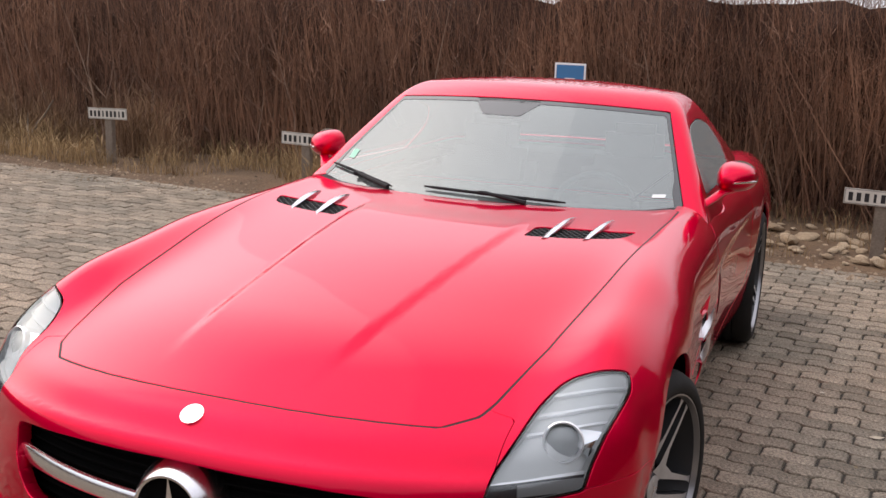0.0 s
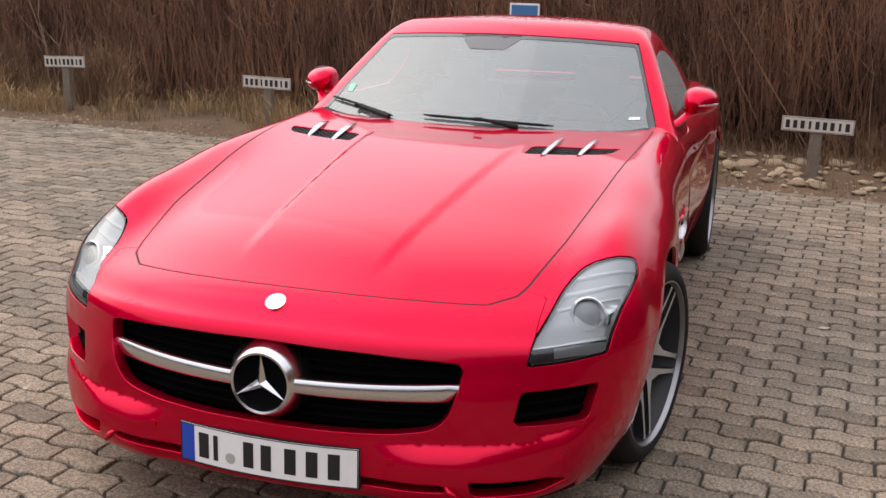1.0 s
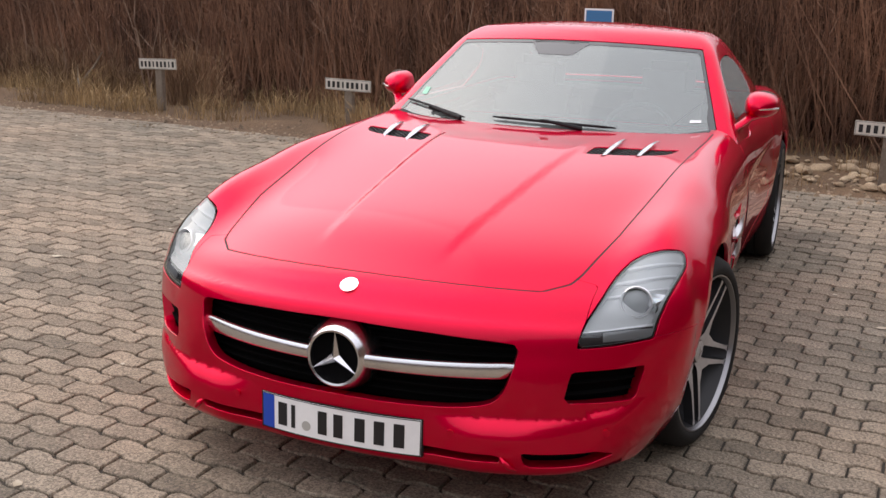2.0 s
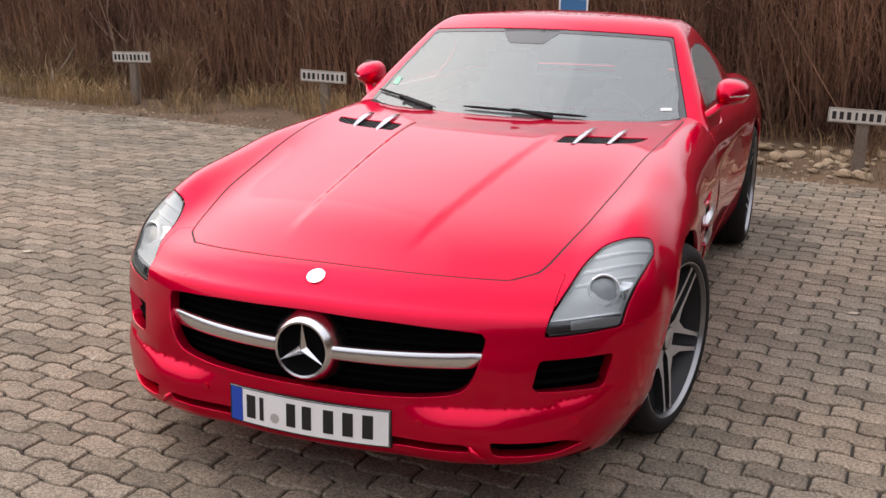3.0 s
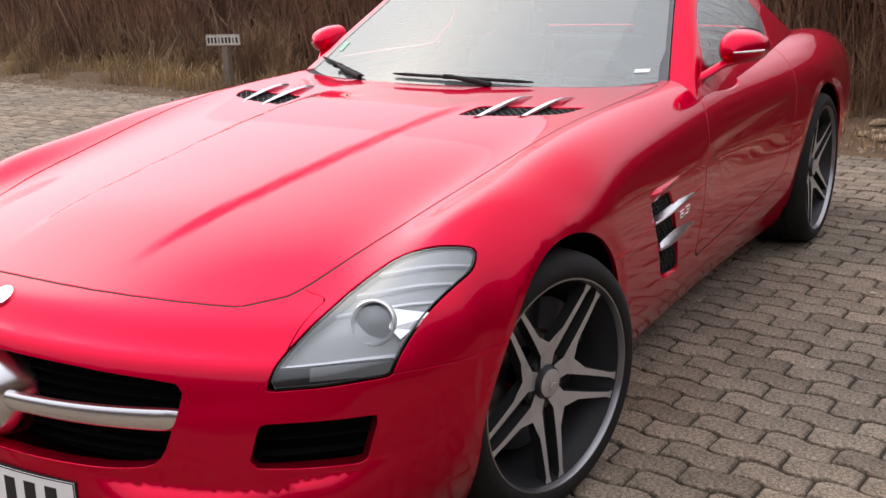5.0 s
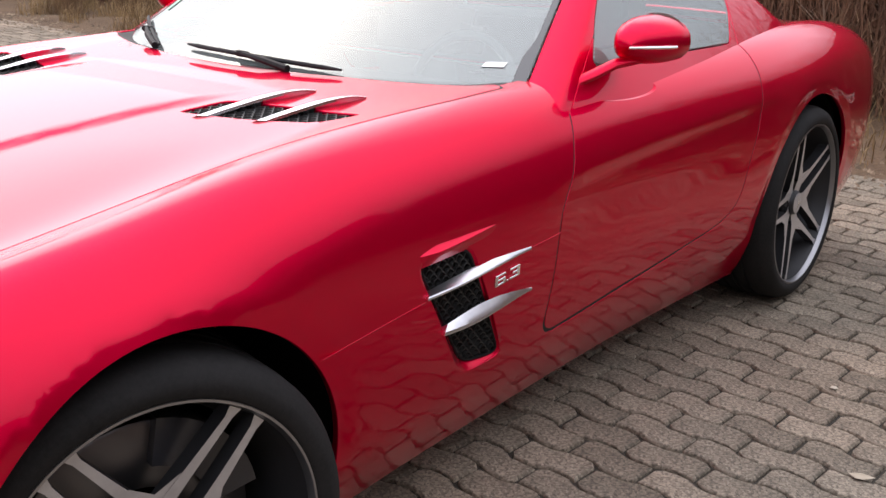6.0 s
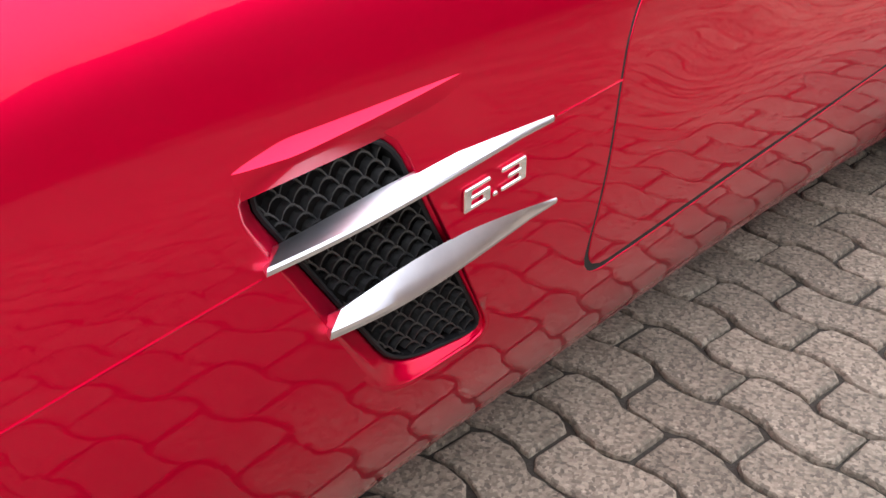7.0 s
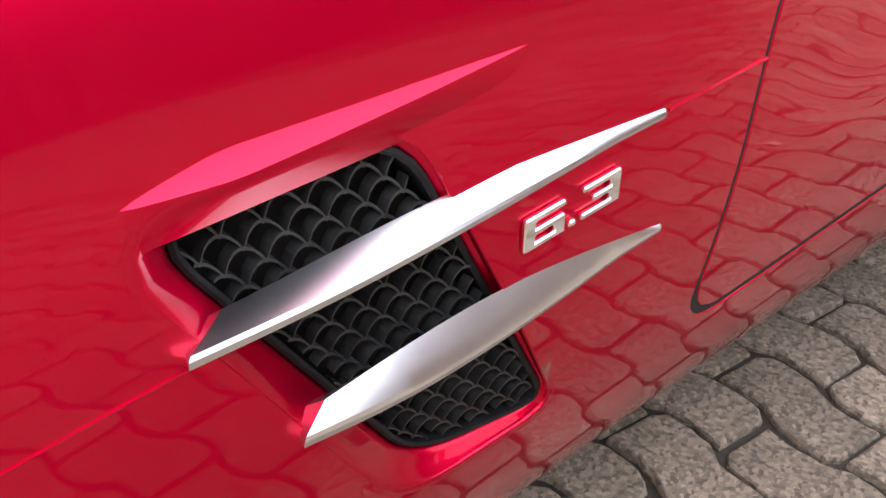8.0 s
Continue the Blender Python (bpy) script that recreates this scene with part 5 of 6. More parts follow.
def paver_material(name, per):
    m = varied(name, (0.130, 0.108, 0.081), (0.306, 0.256, 0.198), 6.0, 0.88, fine=95, bump=0.0050, per=per)
    b = m.node_tree.nodes["Principled BSDF"]
    ramp = [n for n in m.node_tree.nodes if n.type == "VALTORGB"][0]
    where = [n for n in m.node_tree.nodes if n.type == "TEX_COORD"][0]
    spots = node(m, "ShaderNodeTexVoronoi", Scale=115.0, Randomness=1.0)
    link(m, where.outputs["Object"], spots.inputs["Vector"])
    pick = m.node_tree.nodes.new("ShaderNodeMapRange")
    pick.inputs["From Min"].default_value, pick.inputs["From Max"].default_value = 0.20, 0.10
    link(m, spots.outputs["Distance"], pick.inputs["Value"])
    patch = node(m, "ShaderNodeTexNoise", Scale=11.0, Detail=2.0)
    link(m, where.outputs["Object"], patch.inputs["Vector"])
    rare = m.node_tree.nodes.new("ShaderNodeMapRange")
    rare.inputs["From Min"].default_value, rare.inputs["From Max"].default_value = 0.5, 0.72
    rare.inputs["To Max"].default_value = 0.75
    link(m, patch.outputs["Fac"], rare.inputs["Value"])
    both_m = m.node_tree.nodes.new("ShaderNodeMath")
    both_m.operation = "MULTIPLY"
    link(m, pick.outputs[0], both_m.inputs[0])
    link(m, rare.outputs[0], both_m.inputs[1])
    mix = m.node_tree.nodes.new("ShaderNodeMix")
    mix.data_type = "RGBA"
    mix.inputs[7].default_value = (0.46, 0.40, 0.34, 1)
    link(m, both_m.outputs[0], mix.inputs[0])
    link(m, ramp.outputs[0], mix.inputs[6])
    tone = node(m, "ShaderNodeTexNoise", Scale=0.7, Detail=3.0)
    geo = m.node_tree.nodes.new("ShaderNodeNewGeometry")
    link(m, geo.outputs["Position"], tone.inputs["Vector"])
    hue = m.node_tree.nodes.new("ShaderNodeValToRGB")
    hue.color_ramp.elements[0].position, hue.color_ramp.elements[1].position = 0.35, 0.65
    hue.color_ramp.elements[0].color, hue.color_ramp.elements[1].color = (0.84, 0.86, 0.84, 1), (1.10, 1.02, 0.94, 1)
    link(m, tone.outputs["Fac"], hue.inputs[0])
    times = m.node_tree.nodes.new("ShaderNodeMix")
    times.data_type, times.blend_type = "RGBA", "MULTIPLY"
    times.inputs[0].default_value = 1.0
    link(m, mix.outputs[2], times.inputs[6])
    link(m, hue.outputs[0], times.inputs[7])
    # exposed grit: every grain its own tone
    grit = node(m, "ShaderNodeTexVoronoi", Scale=165.0, Randomness=1.0)
    link(m, where.outputs["Object"], grit.inputs["Vector"])
    split_c = m.node_tree.nodes.new("ShaderNodeSeparateColor")
    link(m, grit.outputs["Color"], split_c.inputs[0])
    level = m.node_tree.nodes.new("ShaderNodeMapRange")
    level.inputs["To Min"].default_value, level.inputs["To Max"].default_value = 0.55, 1.48
    link(m, split_c.outputs[0], level.inputs["Value"])
    grains = m.node_tree.nodes.new("ShaderNodeMix")
    grains.data_type, grains.blend_type = "RGBA", "MULTIPLY"
    grains.inputs[0].default_value = 1.0
    link(m, times.outputs[2], grains.inputs[6])
    link(m, level.outputs[0], grains.inputs[7])
    link(m, grains.outputs[2], b.inputs["Base Color"])
    return m


bm = bmesh.new()
far = [bm.verts.new((x, y, -0.011)) for x, y in ((-600, -600), (600, -600), (600, 600), (-600, 600))]
bm.faces.new(far)
ground = tagged(part("ground", bm, SOIL), "dark sandy ground showing in the paving joints", "ground", kind="structure")

PITCH, ROW = 0.205, 0.1025
def paver_rings(seed):
    """The outline of one waved block, from its top ring down to its foot."""
    rng = random.Random(seed)
    steps = 12
    def edge_q(t, upper):
        bend = 0.0110 * math.tanh(1.7 * math.sin(2 * math.pi * t)) / 0.935
        return bend + (ROW / 2 + 0.0006 * math.cos(2 * math.pi * t) if upper else -ROW / 2 - 0.0006 * math.cos(2 * math.pi * t))
    ring = [(t * PITCH, edge_q(t, False)) for t in [-0.5 + k / steps for k in range(steps + 1)]]
    ring += [(t * PITCH, edge_q(t, True)) for t in [0.5 - k / steps for k in range(steps + 1)]]
    chips = [(rng.uniform(-0.0022, 0.0022), rng.uniform(-0.0022, 0.0022)) for _ in ring]
    def inset(d, round_off):
        out = []
        for (p, q), (jp, jq) in zip(ring, chips):
            corner = max(0.0, abs(p) / (PITCH / 2) - 0.80) / 0.20
            pp = p * (1 - 2 * d / PITCH) + jp + rng.uniform(-0.0008, 0.0008)
            qq = q * (1 - 2 * (d + round_off * corner ** 2) / ROW) + jq + rng.uniform(-0.0008, 0.0008)
            out.append((pp, qq))
        return out
    return [(inset(0.0092, 0.0100), 0.0), (inset(0.0060, 0.0080), -0.0022), (inset(0.0044, 0.007), -0.0065), (inset(0.0038, 0.007), -0.022)]


SHAPES = [paver_rings(k) for k in range(9)]
PAVE_ONE, PAVE_MANY = paver_material("paving_block", "object"), paver_material("paving_blocks", "island")
spots_all = []
rng = random.Random(4)
for r in range(-48, 58):
    q = r * ROW + 0.03
    if q > EDGE:
        continue
    for c in range(-52, 44):
        p = (c + 0.5 * (r % 2)) * PITCH
        spots_all.append((p, q, 1 if r % 2 else -1))
near_car = lambda p, q: (p - 1.35) ** 2 * 2.2 + (q - 2.2) ** 2 if p > 0.35 else 99
ranked = sorted(spots_all, key=lambda s: near_car(s[0], s[1]))
single = set(ranked[:290])
verts, faces = [], []
for p, q, hand in spots_all:
    if (p, q, hand) in single:
        continue
    rings = SHAPES[rng.randrange(9)]
    lift, tx, ty = rng.uniform(-0.0025, 0.0025), rng.uniform(-0.012, 0.012), rng.uniform(-0.02, 0.02)
    start = len(verts)
    n = len(rings[0][0])
    for ring, z in rings:
        for a, b in ring:
            w = lot(p + a, q + hand * b, z + lift + a * tx + b * ty)
            verts.append(tuple(w))
    top_face = [start + k for k in range(n)]
    faces.append(tuple(top_face if hand > 0 else reversed(top_face)))
    for level in range(3):
        for k in range(n):
            quad = (start + level * n + k, start + (level + 1) * n + k, start + (level + 1) * n + (k + 1) % n, start + level * n + (k + 1) % n)
            faces.append(quad if hand > 0 else quad[::-1])
me = bpy.data.meshes.new("paving")
me.from_pydata(verts, [], faces)
me.materials.append(PAVE_MANY)
paving = tagged(new("paving", me), "worn grey-brown waved concrete block paving", "paving", kind="structure")

# ---- the verge ----
def verge_z(p, q):
    """The height of the soil strip."""
    j = (q - EDGE + 0.05) / 3.6 * 14
    wobble = 0.05 * noise.noise(Vector((p * 1.3, q * 1.3, 0.0))) + 0.02 * noise.noise(Vector((p * 4, q * 4, 2.0)))
    return -0.006 + (0.03 + wobble + 0.006 * j) * min(1.0, max(j, 0) / 2.0)


bm = bmesh.new()
nx, nq = 130, 14
grid = []
for i in range(nx + 1):
    p = -22 + 44 * i / nx
    col = []
    for j in range(nq + 1):
        q = EDGE - 0.05 + 3.6 * j / nq
        z = verge_z(p, q)
        e = 0.10 * noise.noise(Vector((p * 1.1, 7.0, 0.0))) if j == 0 else 0.0
        col.append(bm.verts.new(lot(p, q + e, z)))
    grid.append(col)
for a, b in zip(grid, grid[1:]):
    for j in range(nq):
        bm.faces.new((a[j], b[j], b[j + 1], a[j + 1]))
tagged(part("verge", bm, EARTH, smooth=True), "strip of bare brown soil along the paving", "verge", kind="structure")


def twig_mesh(name, stems, mat, label, category):
    """Many thin three-sided stems, each a list of points and a width, as one object."""
    vs, fs = [], []
    for pts, width in stems:
        start = len(vs)
        n = len(pts)
        for i, p in enumerate(pts):
            w = width * (1 - 0.8 * i / (n - 1))
            for k in range(3):
                a = k * 2 * math.pi / 3
                vs.append((p[0] + w * math.cos(a), p[1] + w * math.sin(a), p[2]))
        for i in range(n - 1):
            for k in range(3):
                fs.append((start + i * 3 + k, start + i * 3 + (k + 1) % 3, start + (i + 1) * 3 + (k + 1) % 3, start + (i + 1) * 3 + k))
    mesh = bpy.data.meshes.new(name)
    mesh.from_pydata(vs, [], fs)
    mesh.materials.append(mat)
    return tagged(new(name, mesh), label, category, kind="stuff")


TWIG = varied("brown_twig", (0.068, 0.032, 0.020), (0.34, 0.178, 0.104), 1.1, 0.85, per="island")
DRY = varied("dry_grass", (0.13, 0.078, 0.034), (0.46, 0.31, 0.15), 2.0, 0.85, per="island")
# darkened twig brown: the shade deep among the stems, put into colour
CORE_SHADE = varied("thicket_core_shade", (0.036, 0.017, 0.011), (0.100, 0.050, 0.031), 6.0, 0.95, fine=55, bump=0.03)


def thicket(name, start, end, depth, tall, count, seed, label, core_only=False):
    """A leafless thicket along a line: a dark uneven core, coloured as inner shade, and a great many stems in front of
    it.
    """
    rng = random.Random(seed)
    s, e = Vector(start), Vector(end)
    along = (e - s).normalized()
    back = Vector((-along.y, along.x, 0))
    length = (e - s).length
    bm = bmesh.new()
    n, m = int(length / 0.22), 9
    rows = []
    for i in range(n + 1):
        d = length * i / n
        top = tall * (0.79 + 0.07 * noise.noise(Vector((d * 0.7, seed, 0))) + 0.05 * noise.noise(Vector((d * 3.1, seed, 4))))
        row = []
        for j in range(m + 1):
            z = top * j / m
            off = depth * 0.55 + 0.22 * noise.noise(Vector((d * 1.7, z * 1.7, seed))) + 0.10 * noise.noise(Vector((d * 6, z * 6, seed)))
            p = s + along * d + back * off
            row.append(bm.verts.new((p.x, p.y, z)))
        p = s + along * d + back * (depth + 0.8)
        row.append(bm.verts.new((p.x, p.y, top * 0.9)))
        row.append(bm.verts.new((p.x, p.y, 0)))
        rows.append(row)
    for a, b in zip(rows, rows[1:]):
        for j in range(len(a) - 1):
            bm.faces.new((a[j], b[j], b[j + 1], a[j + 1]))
    core = part(name, bm, CORE_SHADE, None, smooth=True)
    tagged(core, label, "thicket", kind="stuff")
    stems = []
    for _ in range(count):
        d = rng.uniform(0, length)
        o = depth * rng.random() ** 0.8
        p = s + along * d + back * o
        h = tall * rng.uniform(0.62, 1.10) * (0.72 + 0.28 * min(1, o / (0.4 * depth)))
        h *= 1 + 0.12 * noise.noise(Vector((d * 0.7, seed, 0)))
        lean = Vector((rng.gauss(0, 0.19), rng.gauss(-0.03, 0.12), 0)) * h
        bow = Vector((rng.gauss(0, 0.03), rng.gauss(0, 0.03), 0))
        pts = [(p.x + lean.x * t + bow.x * math.sin(t * 3.1), p.y + lean.y * t + bow.y * math.sin(t * 3.1), h * t) for t in (0, 0.35, 0.7, 1)]
        stems.append((pts, rng.uniform(0.003, 0.0075)))
        for _ in range(6):
            t = rng.uniform(0.12, 0.92)
            q = Vector(pts[0]).lerp(Vector(pts[3]), t)
            g = rng.uniform(0.15, 0.55)
            a = rng.uniform(0, 6.28)
            up = rng.uniform(-0.1, 1.0)
            stems.append(([tuple(q), (q.x + math.cos(a) * g * 0.45, q.y + math.sin(a) * g * 0.45, q.z + g * 0.45 * up), (q.x + math.cos(a) * g * 0.8, q.y + math.sin(a) * g * 0.7, min(q.z + g * up * 1.1, tall * 1.12))], rng.uniform(0.0016, 0.0030)))
    twig_mesh("bare_stems", stems, TWIG, "dense bare brown stems of a leafless thicket", "stems")


a, b = lot(-15, 7.05), lot(11, 7.05)
thicket("thicket", (a.x, a.y, 0), (b.x, b.y, 0), 1.7, 2.3, 13500, 5, "dense leafless brown thicket behind the car park")
thicket("side_thicket", (9.6, 11.5, 0), (9.6, -14.0, 0), -1.6, 5.8, 2600, 6, "leafless brown thicket along the side of the car park")
# never in view: added to keep low sky off the car's nose
thicket("far_thicket", (9.6, -14, 0), (-16.0, -14.0, 0), -1.6, 4.5, 1200, 7, "added unseen leafless thicket that blocks low sky before the nose")
# likewise out of view, added only to close this side
thicket("west_thicket", (-16, -14, 0), (-16.0, 9.0, 0), -1.6, 3.5, 1200, 8, "added unseen leafless thicket that closes the west side")

# dry grass: thick along the verge on the car's far side, thin between the stones
rng = random.Random(11)
blades = []
for _ in range(17000):
    p = rng.uniform(-11, 6.5)
    dense = 1.0 if p < -3.6 else (0.65 if p < -0.6 else 0.32)
    if rng.random() > dense:
        continue
    q = EDGE + 0.02 + (0.25 if p < -3.6 else 0.10) + rng.random() ** 1.2 * 1.5
    clump = noise.noise(Vector((p * 1.4, q * 1.4, 3.0)))
    if clump < -0.10 + 0.12 * rng.random():
        continue
    h = rng.uniform(0.05, 0.30) * (0.6 + 1.6 * max(clump, -0.1)) * (1.15 if p < -1.6 else 0.75)
    w = lot(p, q)
    a, l = rng.uniform(0, 6.28), h * rng.uniform(0.3, 0.9)
    g = verge_z(p, q)
    blades.append(([(w.x, w.y, g - 0.01), (w.x + math.cos(a) * l * 0.3, w.y + math.sin(a) * l * 0.3, g + h * 0.7), (w.x + math.cos(a) * l, w.y + math.sin(a) * l, g + h)], rng.uniform(0.0025, 0.005)))
twig_mesh("dry_grass", blades, DRY, "tufts of dry yellow-brown winter grass", "grass")

# low brushwood in front of the thicket
rng = random.Random(17)
shoots = []
for p0, q0, tall, count in [(rng.uniform(-12, 6.5), EDGE + rng.uniform(0.75, 1.5), rng.uniform(0.30, 0.85), rng.randrange(30, 70)) for _ in range(46)]:
    w = lot(p0, q0)
    g = verge_z(p0, q0)
    for _ in range(count):
        a, spread, h = rng.uniform(0, 6.28), tall * rng.uniform(0.05, 0.6), tall * rng.uniform(0.4, 1.0)
        x0, y0 = w.x + rng.gauss(0, 0.07), w.y + rng.gauss(0, 0.07)
        dx, dy = math.cos(a) * spread, math.sin(a) * spread * 0.7
        pts = [(x0, y0, g - 0.02), (x0 + dx * 0.25, y0 + dy * 0.25, g + h * 0.45), (x0 + dx * 0.6, y0 + dy * 0.6, g + h * 0.8), (x0 + dx, y0 + dy, g + h * rng.uniform(0.85, 1.05))]
        shoots.append((pts, rng.uniform(0.0025, 0.0055)))
        for _ in range(2):
            q = Vector(pts[1]).lerp(Vector(pts[3]), rng.random())
            b, l = rng.uniform(0, 6.28), rng.uniform(0.06, 0.22)
            shoots.append(([tuple(q), (q.x + math.cos(b) * l * 0.5, q.y + math.sin(b) * l * 0.5, q.z + l * 0.5), (q.x + math.cos(b) * l, q.y + math.sin(b) * l, q.z + l * rng.uniform(0.3, 1.0))], 0.002))
twig_mesh("brushwood", shoots, varied("pale_twig", (0.085, 0.044, 0.022), (0.32, 0.195, 0.105), 1.4, 0.85, per="island"), "low tangled brown brushwood at the thicket foot", "brushwood")

# ---- border stones ----
STONE = varied("pale_stone", (0.22, 0.150, 0.085), (0.55, 0.43, 0.29), 5.0, 0.9, fine=38, bump=0.006, per="object")
stone_meshes = []
for k in range(6):
    rng = random.Random(50 + k)
    bm = bmesh.new()
    bmesh.ops.create_icosphere(bm, subdivisions=2, radius=1.0)
    for v in bm.verts:
        f = 1 + 0.30 * noise.noise(v.co * 1.1 + Vector((k * 7, 0, 0))) + 0.10 * noise.noise(v.co * 3 + Vector((0, k * 5, 0)))
        v.co = Vector((v.co.x * f, v.co.y * f * 0.8, max(v.co.z * f * 0.62, -0.30)))
    me = bpy.data.meshes.new("stone")
    bm.to_mesh(me)
    bm.free()
    me.polygons.foreach_set("use_smooth", [True] * len(me.polygons))
    me.set_sharp_from_angle(angle=radians(38))
    me.materials.append(STONE)
    stone_meshes.append(me)
rng = random.Random(21)
placed = []
def stones(count, p0, p1, q0, q1):
    tries = 0
    while count and tries < 4000:
        tries += 1
        p, q = rng.uniform(p0, p1), rng.uniform(q0, q1)
        r = rng.choice((0.025, 0.035, 0.045, 0.055, 0.07, 0.09)) * rng.uniform(0.85, 1.2)
        if any((p - a) ** 2 + (q - b) ** 2 < (0.86 * (r + c)) ** 2 for a, b, c in placed):
            continue
        placed.append((p, q, r))
        ob = new("border_stone", stone_meshes[rng.randrange(6)])
        w = lot(p, q)
        ob.location = (w.x, w.y, verge_z(p, q) + r * 0.22)
        ob.rotation_euler = (rng.uniform(-0.25, 0.25), rng.uniform(-0.25, 0.25), rng.uniform(0, 6.28))
        ob.scale = (r, r * rng.uniform(0.75, 1.1), r * rng.uniform(0.55, 0.85))
        tagged(ob, "pale rounded field stone lying on the verge", "stone", "border stones")
        count -= 1


stones(185, 0.1, 3.9, EDGE + 0.12, EDGE + 1.25)
stones(34, -3.9, -1.6, EDGE + 0.15, EDGE + 0.85)
stones(3, -7.6, -6.9, EDGE + 1.0, EDGE + 1.35)

# crumbs of soil, gravel and twigs along the paving's edge
rng = random.Random(37)
vs, fs = [], []
for _ in range(2600):
    p, q = rng.uniform(-11, 5), EDGE + rng.gauss(0.12, 0.22)
    r = rng.uniform(0.006, 0.022) * (1.4 if rng.random() < 0.15 else 1.0)
    w = lot(p, q)
    g = max(verge_z(p, q), 0.0)
    st, a0 = len(vs), rng.uniform(0, 6.28)
    for k in range(5):
        a = a0 + k * 2 * math.pi / 5
        rr = r * rng.uniform(0.7, 1.2)
        vs.append((w.x + rr * math.cos(a), w.y + rr * math.sin(a), g - 0.003))
    vs.append((w.x, w.y, g + r * rng.uniform(0.4, 0.9)))
    for k in range(5):
        fs.append((st + k, st + (k + 1) % 5, st + 5))
me = bpy.data.meshes.new("gravel")
me.from_pydata(vs, [], fs)
me.materials.append(varied("soil_crumbs", (0.06, 0.040, 0.024), (0.36, 0.27, 0.18), 3.0, 0.9, per="island"))
tagged(new("gravel", me), "brown gravel and soil crumbs along the paving edge", "gravel", kind="stuff")

# leaves and grit blown over the blocks
rng = random.Random(31)
LITTER = varied("leaf_litter", (0.22, 0.17, 0.10), (0.62, 0.56, 0.45), 3.0, 0.9, per="island")
vs, fs = [], []
for _ in range(420):
    p, q = rng.uniform(-9, 4.5), rng.uniform(-0.8, EDGE)
    if -1.05 < p < 1.0 and q < 4.8 and q > -0.1:
        continue
    r = rng.uniform(0.005, 0.022) if rng.random() < 0.8 else rng.uniform(0.02, 0.04)
    w = lot(p, q)
    a0 = rng.uniform(0, 6.28)
    st = len(vs)
    for k in range(5):
        a = a0 + k * 2 * math.pi / 5
        rr = r * rng.uniform(0.5, 1.1) * (1.0 if k % 2 else 0.6)
        vs.append((w.x + rr * math.cos(a), w.y + rr * math.sin(a), 0.004 + rng.uniform(0, 0.006)))
    fs.append(tuple(st + k for k in range(5)))
me = bpy.data.meshes.new("leaf_litter")
me.from_pydata(vs, [], fs)
me.materials.append(LITTER)
tagged(new("leaf_litter", me), "scattered dry leaf scraps on the paving", "litter", kind="stuff")

# ---- signs ----
WOOD = varied("grey_post_wood", (0.11, 0.085, 0.062), (0.25, 0.205, 0.16), 7.0, 0.85, fine=60, bump=0.002)
def stall_sign(x, y, z, tilt, label):
    sign = thing("stall_sign", (x, y, 0), label, "sign", "stall signs")
    bm = bmesh.new()
    box(bm, x - 0.045, x + 0.045, y + 0.012, y + 0.07, 0.0, z - 0.02, 0.006)
    part("post", bm, WOOD, sign, "weathered grey wooden post")
    turn = Matrix.Translation((x, y, z)) @ Matrix.Rotation(LEAN, 4, "Z") @ Matrix.Rotation(radians(tilt), 4, "Y")
    def flat(name, mat, u0, u1, v0, v1, w0, w1, bevel=0.0, tag=""):
        b = bmesh.new()
        box(b, u0, u1, w0, w1, v0, v1, bevel, turn)
        return part(name, b, mat, sign, tag)
    flat("board", BOARD, -0.26, 0.26, -0.056, 0.056, 0.0, 0.006, 0.002, "white enamel board")
    flat("edge_line", INK, -0.255, 0.255, 0.048, 0.051, -0.0012, 0.0)
    flat("edge_line", INK, -0.255, 0.255, -0.051, -0.048, -0.0012, 0.0)
    flat("edge_line", INK, -0.255, -0.252, -0.048, 0.048, -0.0012, 0.0)
    flat("edge_line", INK, 0.252, 0.255, -0.048, 0.048, -0.0012, 0.0)
    for k in range(9):
        u = -0.215 + k * 0.0535
        w = 0.009 if k in (3, 7) else 0.015
        flat("bar", INK, u - w, u + w, -0.032, 0.028, -0.0016, 0.0)
    return sign


stall_sign(1.585, 6.0, 0.457, 0.5, "white sign with a row of dark bars on a grey post")
stall_sign(-3.26, 6.5, 0.470, 0.3, "white sign with a row of dark bars on a grey post")
stall_sign(-5.64, 6.72, 0.535, -2.0, "white sign with worn dark bars on a grey post")
sign = thing("parking_sign", (-0.77, 6.25, 0), "small blue square sign with white edge on a post", "sign")
bm = bmesh.new()
tube(bm, [(-0.77, 6.275, 0.0), (-0.77, 6.275, 1.2)], 0.02, 10)
part("post", bm, CHROME, sign, smooth=True)
bm = bmesh.new()
box(bm, -0.895, -0.645, 6.248, 6.254, 0.975, 1.275, 0.002)
part("board", bm, WHITE, sign)
bm = bmesh.new()
box(bm, -0.880, -0.660, 6.2455, 6.248, 0.990, 1.260)
part("blue_field", bm, SIGN_BLUE, sign)
bm = bmesh.new()
box(bm, -0.81, -0.73, 6.243, 6.2455, 1.01, 1.16)
part("bar", bm, WHITE, sign)

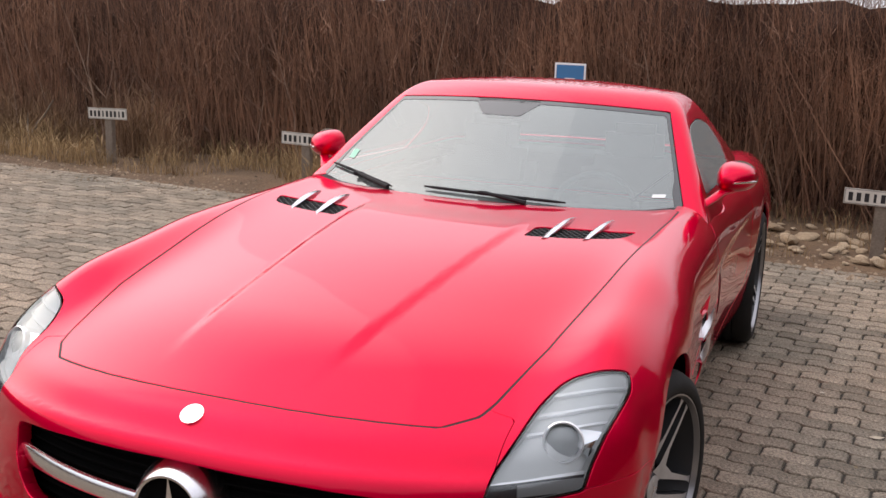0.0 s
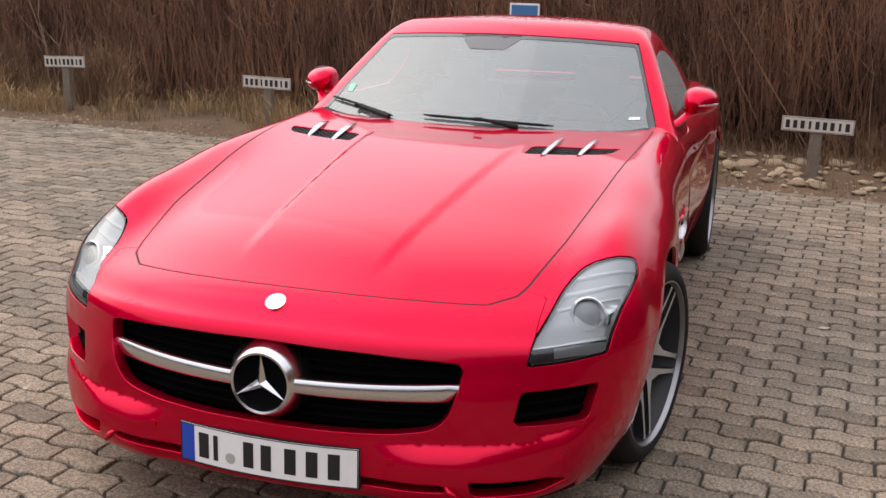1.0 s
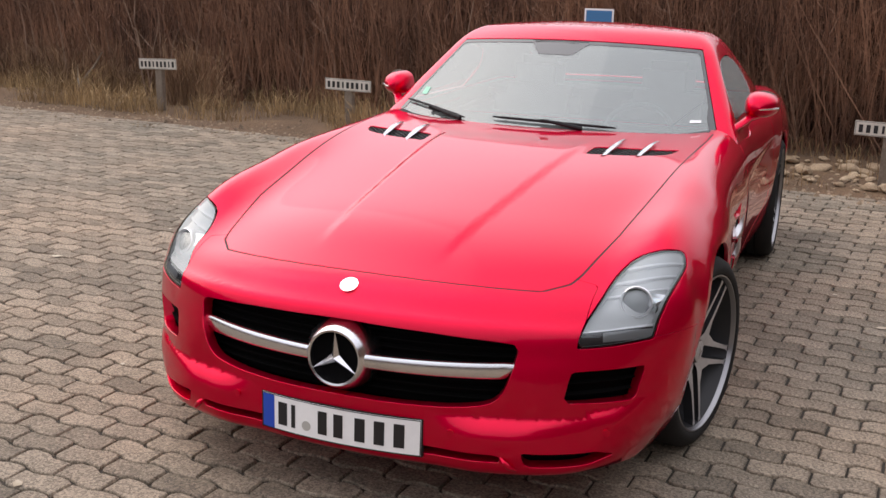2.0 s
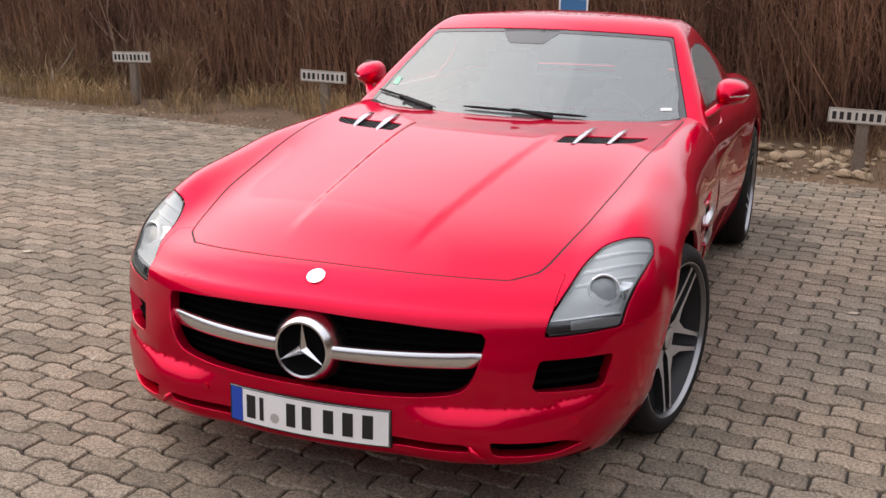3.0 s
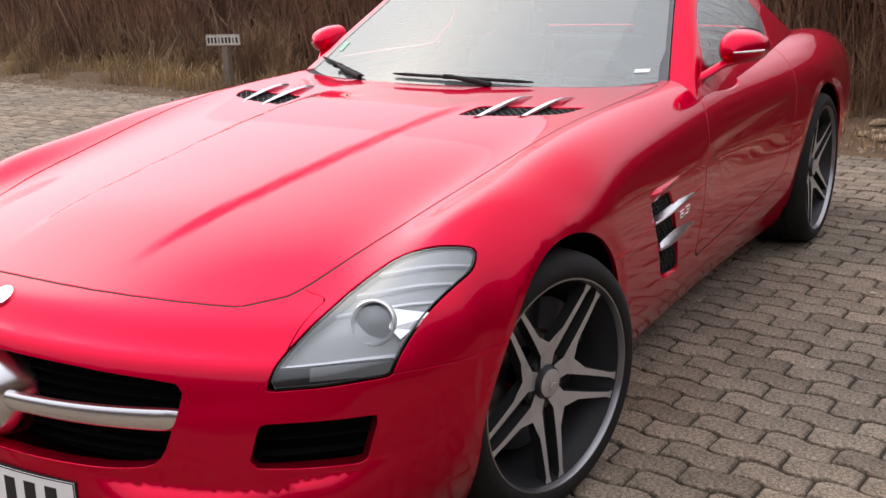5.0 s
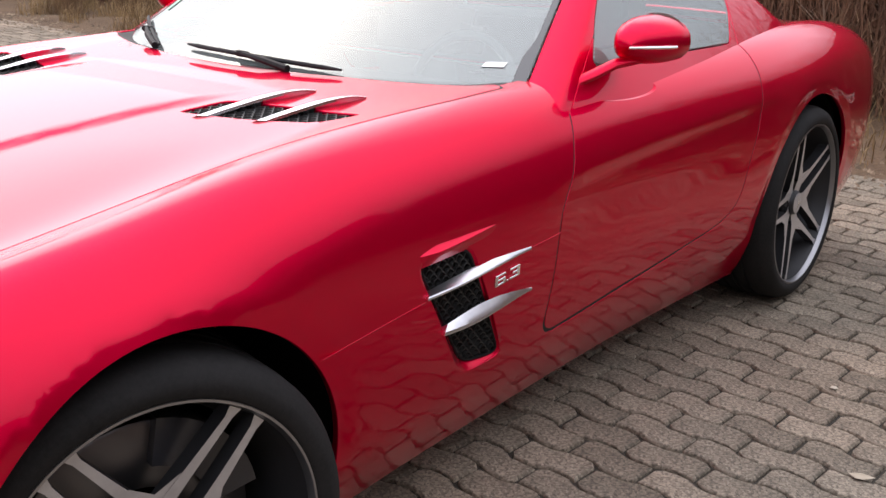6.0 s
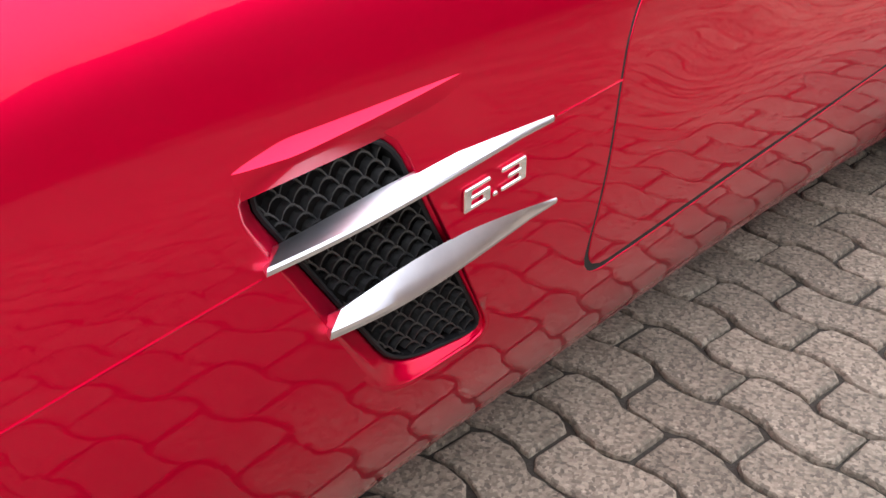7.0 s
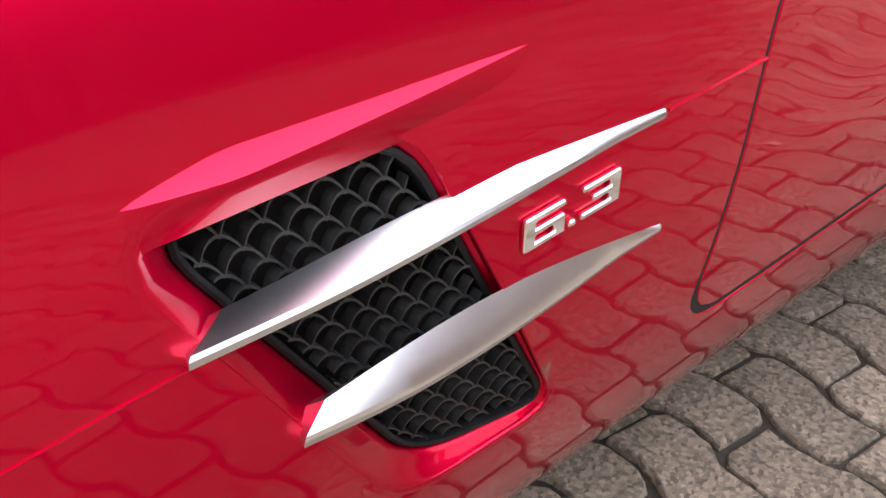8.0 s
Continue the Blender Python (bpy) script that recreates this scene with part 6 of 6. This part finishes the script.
# a dead branch leaning out of the thicket
bm = bmesh.new()
w = lot(-7.88, EDGE + 0.9)
tube(bm, [(w.x + 0.02, w.y, -0.02), (w.x + 0.03, w.y, 0.12), (w.x + 0.10, w.y + 0.02, 0.24), (w.x + 0.22, w.y + 0.05, 0.38), (w.x + 0.36, w.y + 0.05, 0.56)], [0.038, 0.032, 0.022, 0.014, 0.006], 7)
tube(bm, [(w.x + 0.03, w.y, 0.12), (w.x - 0.02, w.y + 0.05, 0.24), (w.x - 0.01, w.y + 0.05, 0.40)], [0.018, 0.012, 0.004], 6)
tagged(part("dead_branch", bm, WOOD, None, smooth=True), "pale dead branch standing at the thicket foot", "branch")

# pale bare saplings standing in the thicket's front
rng = random.Random(23)
WAND = varied("pale_bark", (0.13, 0.075, 0.048), (0.34, 0.235, 0.165), 4.0, 0.85)
wands = []
for _ in range(70):
    p0, q0 = rng.uniform(-12, 6), 7.05 + rng.uniform(-0.25, 0.25)
    w = lot(p0, q0)
    h, side = rng.uniform(0.7, 2.1), rng.gauss(0, 0.22)
    pts = [(w.x + side * t ** 1.4 * h + rng.gauss(0, 0.015), w.y + rng.gauss(0, 0.02), h * t) for t in (0, 0.2, 0.4, 0.6, 0.8, 1.0)]
    wands.append((pts, rng.uniform(0.005, 0.011)))
    for _ in range(3):
        q = Vector(pts[rng.randrange(1, 5)])
        l, a = rng.uniform(0.15, 0.45), rng.choice((-1, 1))
        wands.append(([tuple(q), (q.x + a * l * 0.5, q.y - 0.03, q.z + l * rng.uniform(0.2, 0.6)), (q.x + a * l * 0.9, q.y - 0.05, q.z + l * rng.uniform(0.3, 1.1))], rng.uniform(0.003, 0.005)))
twig_mesh("saplings", wands, WAND, "pale bare saplings among the thicket stems", "saplings")

# ---- the blocks nearest the car, one by one ----
block_meshes = {1: [], -1: []}
for rings, hand in [(r, h) for r in SHAPES for h in (1, -1)]:
    vs = [(a, hand * b, z) for ring, z in rings for a, b in ring]
    n = len(rings[0][0])
    fs = [tuple(range(n))]
    for level in range(3):
        for k in range(n):
            fs.append((level * n + k, (level + 1) * n + k, (level + 1) * n + (k + 1) % n, level * n + (k + 1) % n))
    me = bpy.data.meshes.new("paving_block")
    me.from_pydata(vs, [], fs if hand > 0 else [f[::-1] for f in fs])
    me.materials.append(PAVE_ONE)
    block_meshes[hand].append(me)
rng = random.Random(9)
for p, q, hand in ranked[:290]:
    ob = new("paving_block", block_meshes[hand][rng.randrange(9)])
    ob.parent = paving
    w = lot(p, q, rng.uniform(-0.0025, 0.0025))
    ob.location = w
    ob.rotation_euler = (rng.uniform(-0.02, 0.02), rng.uniform(-0.012, 0.012), LEAN)
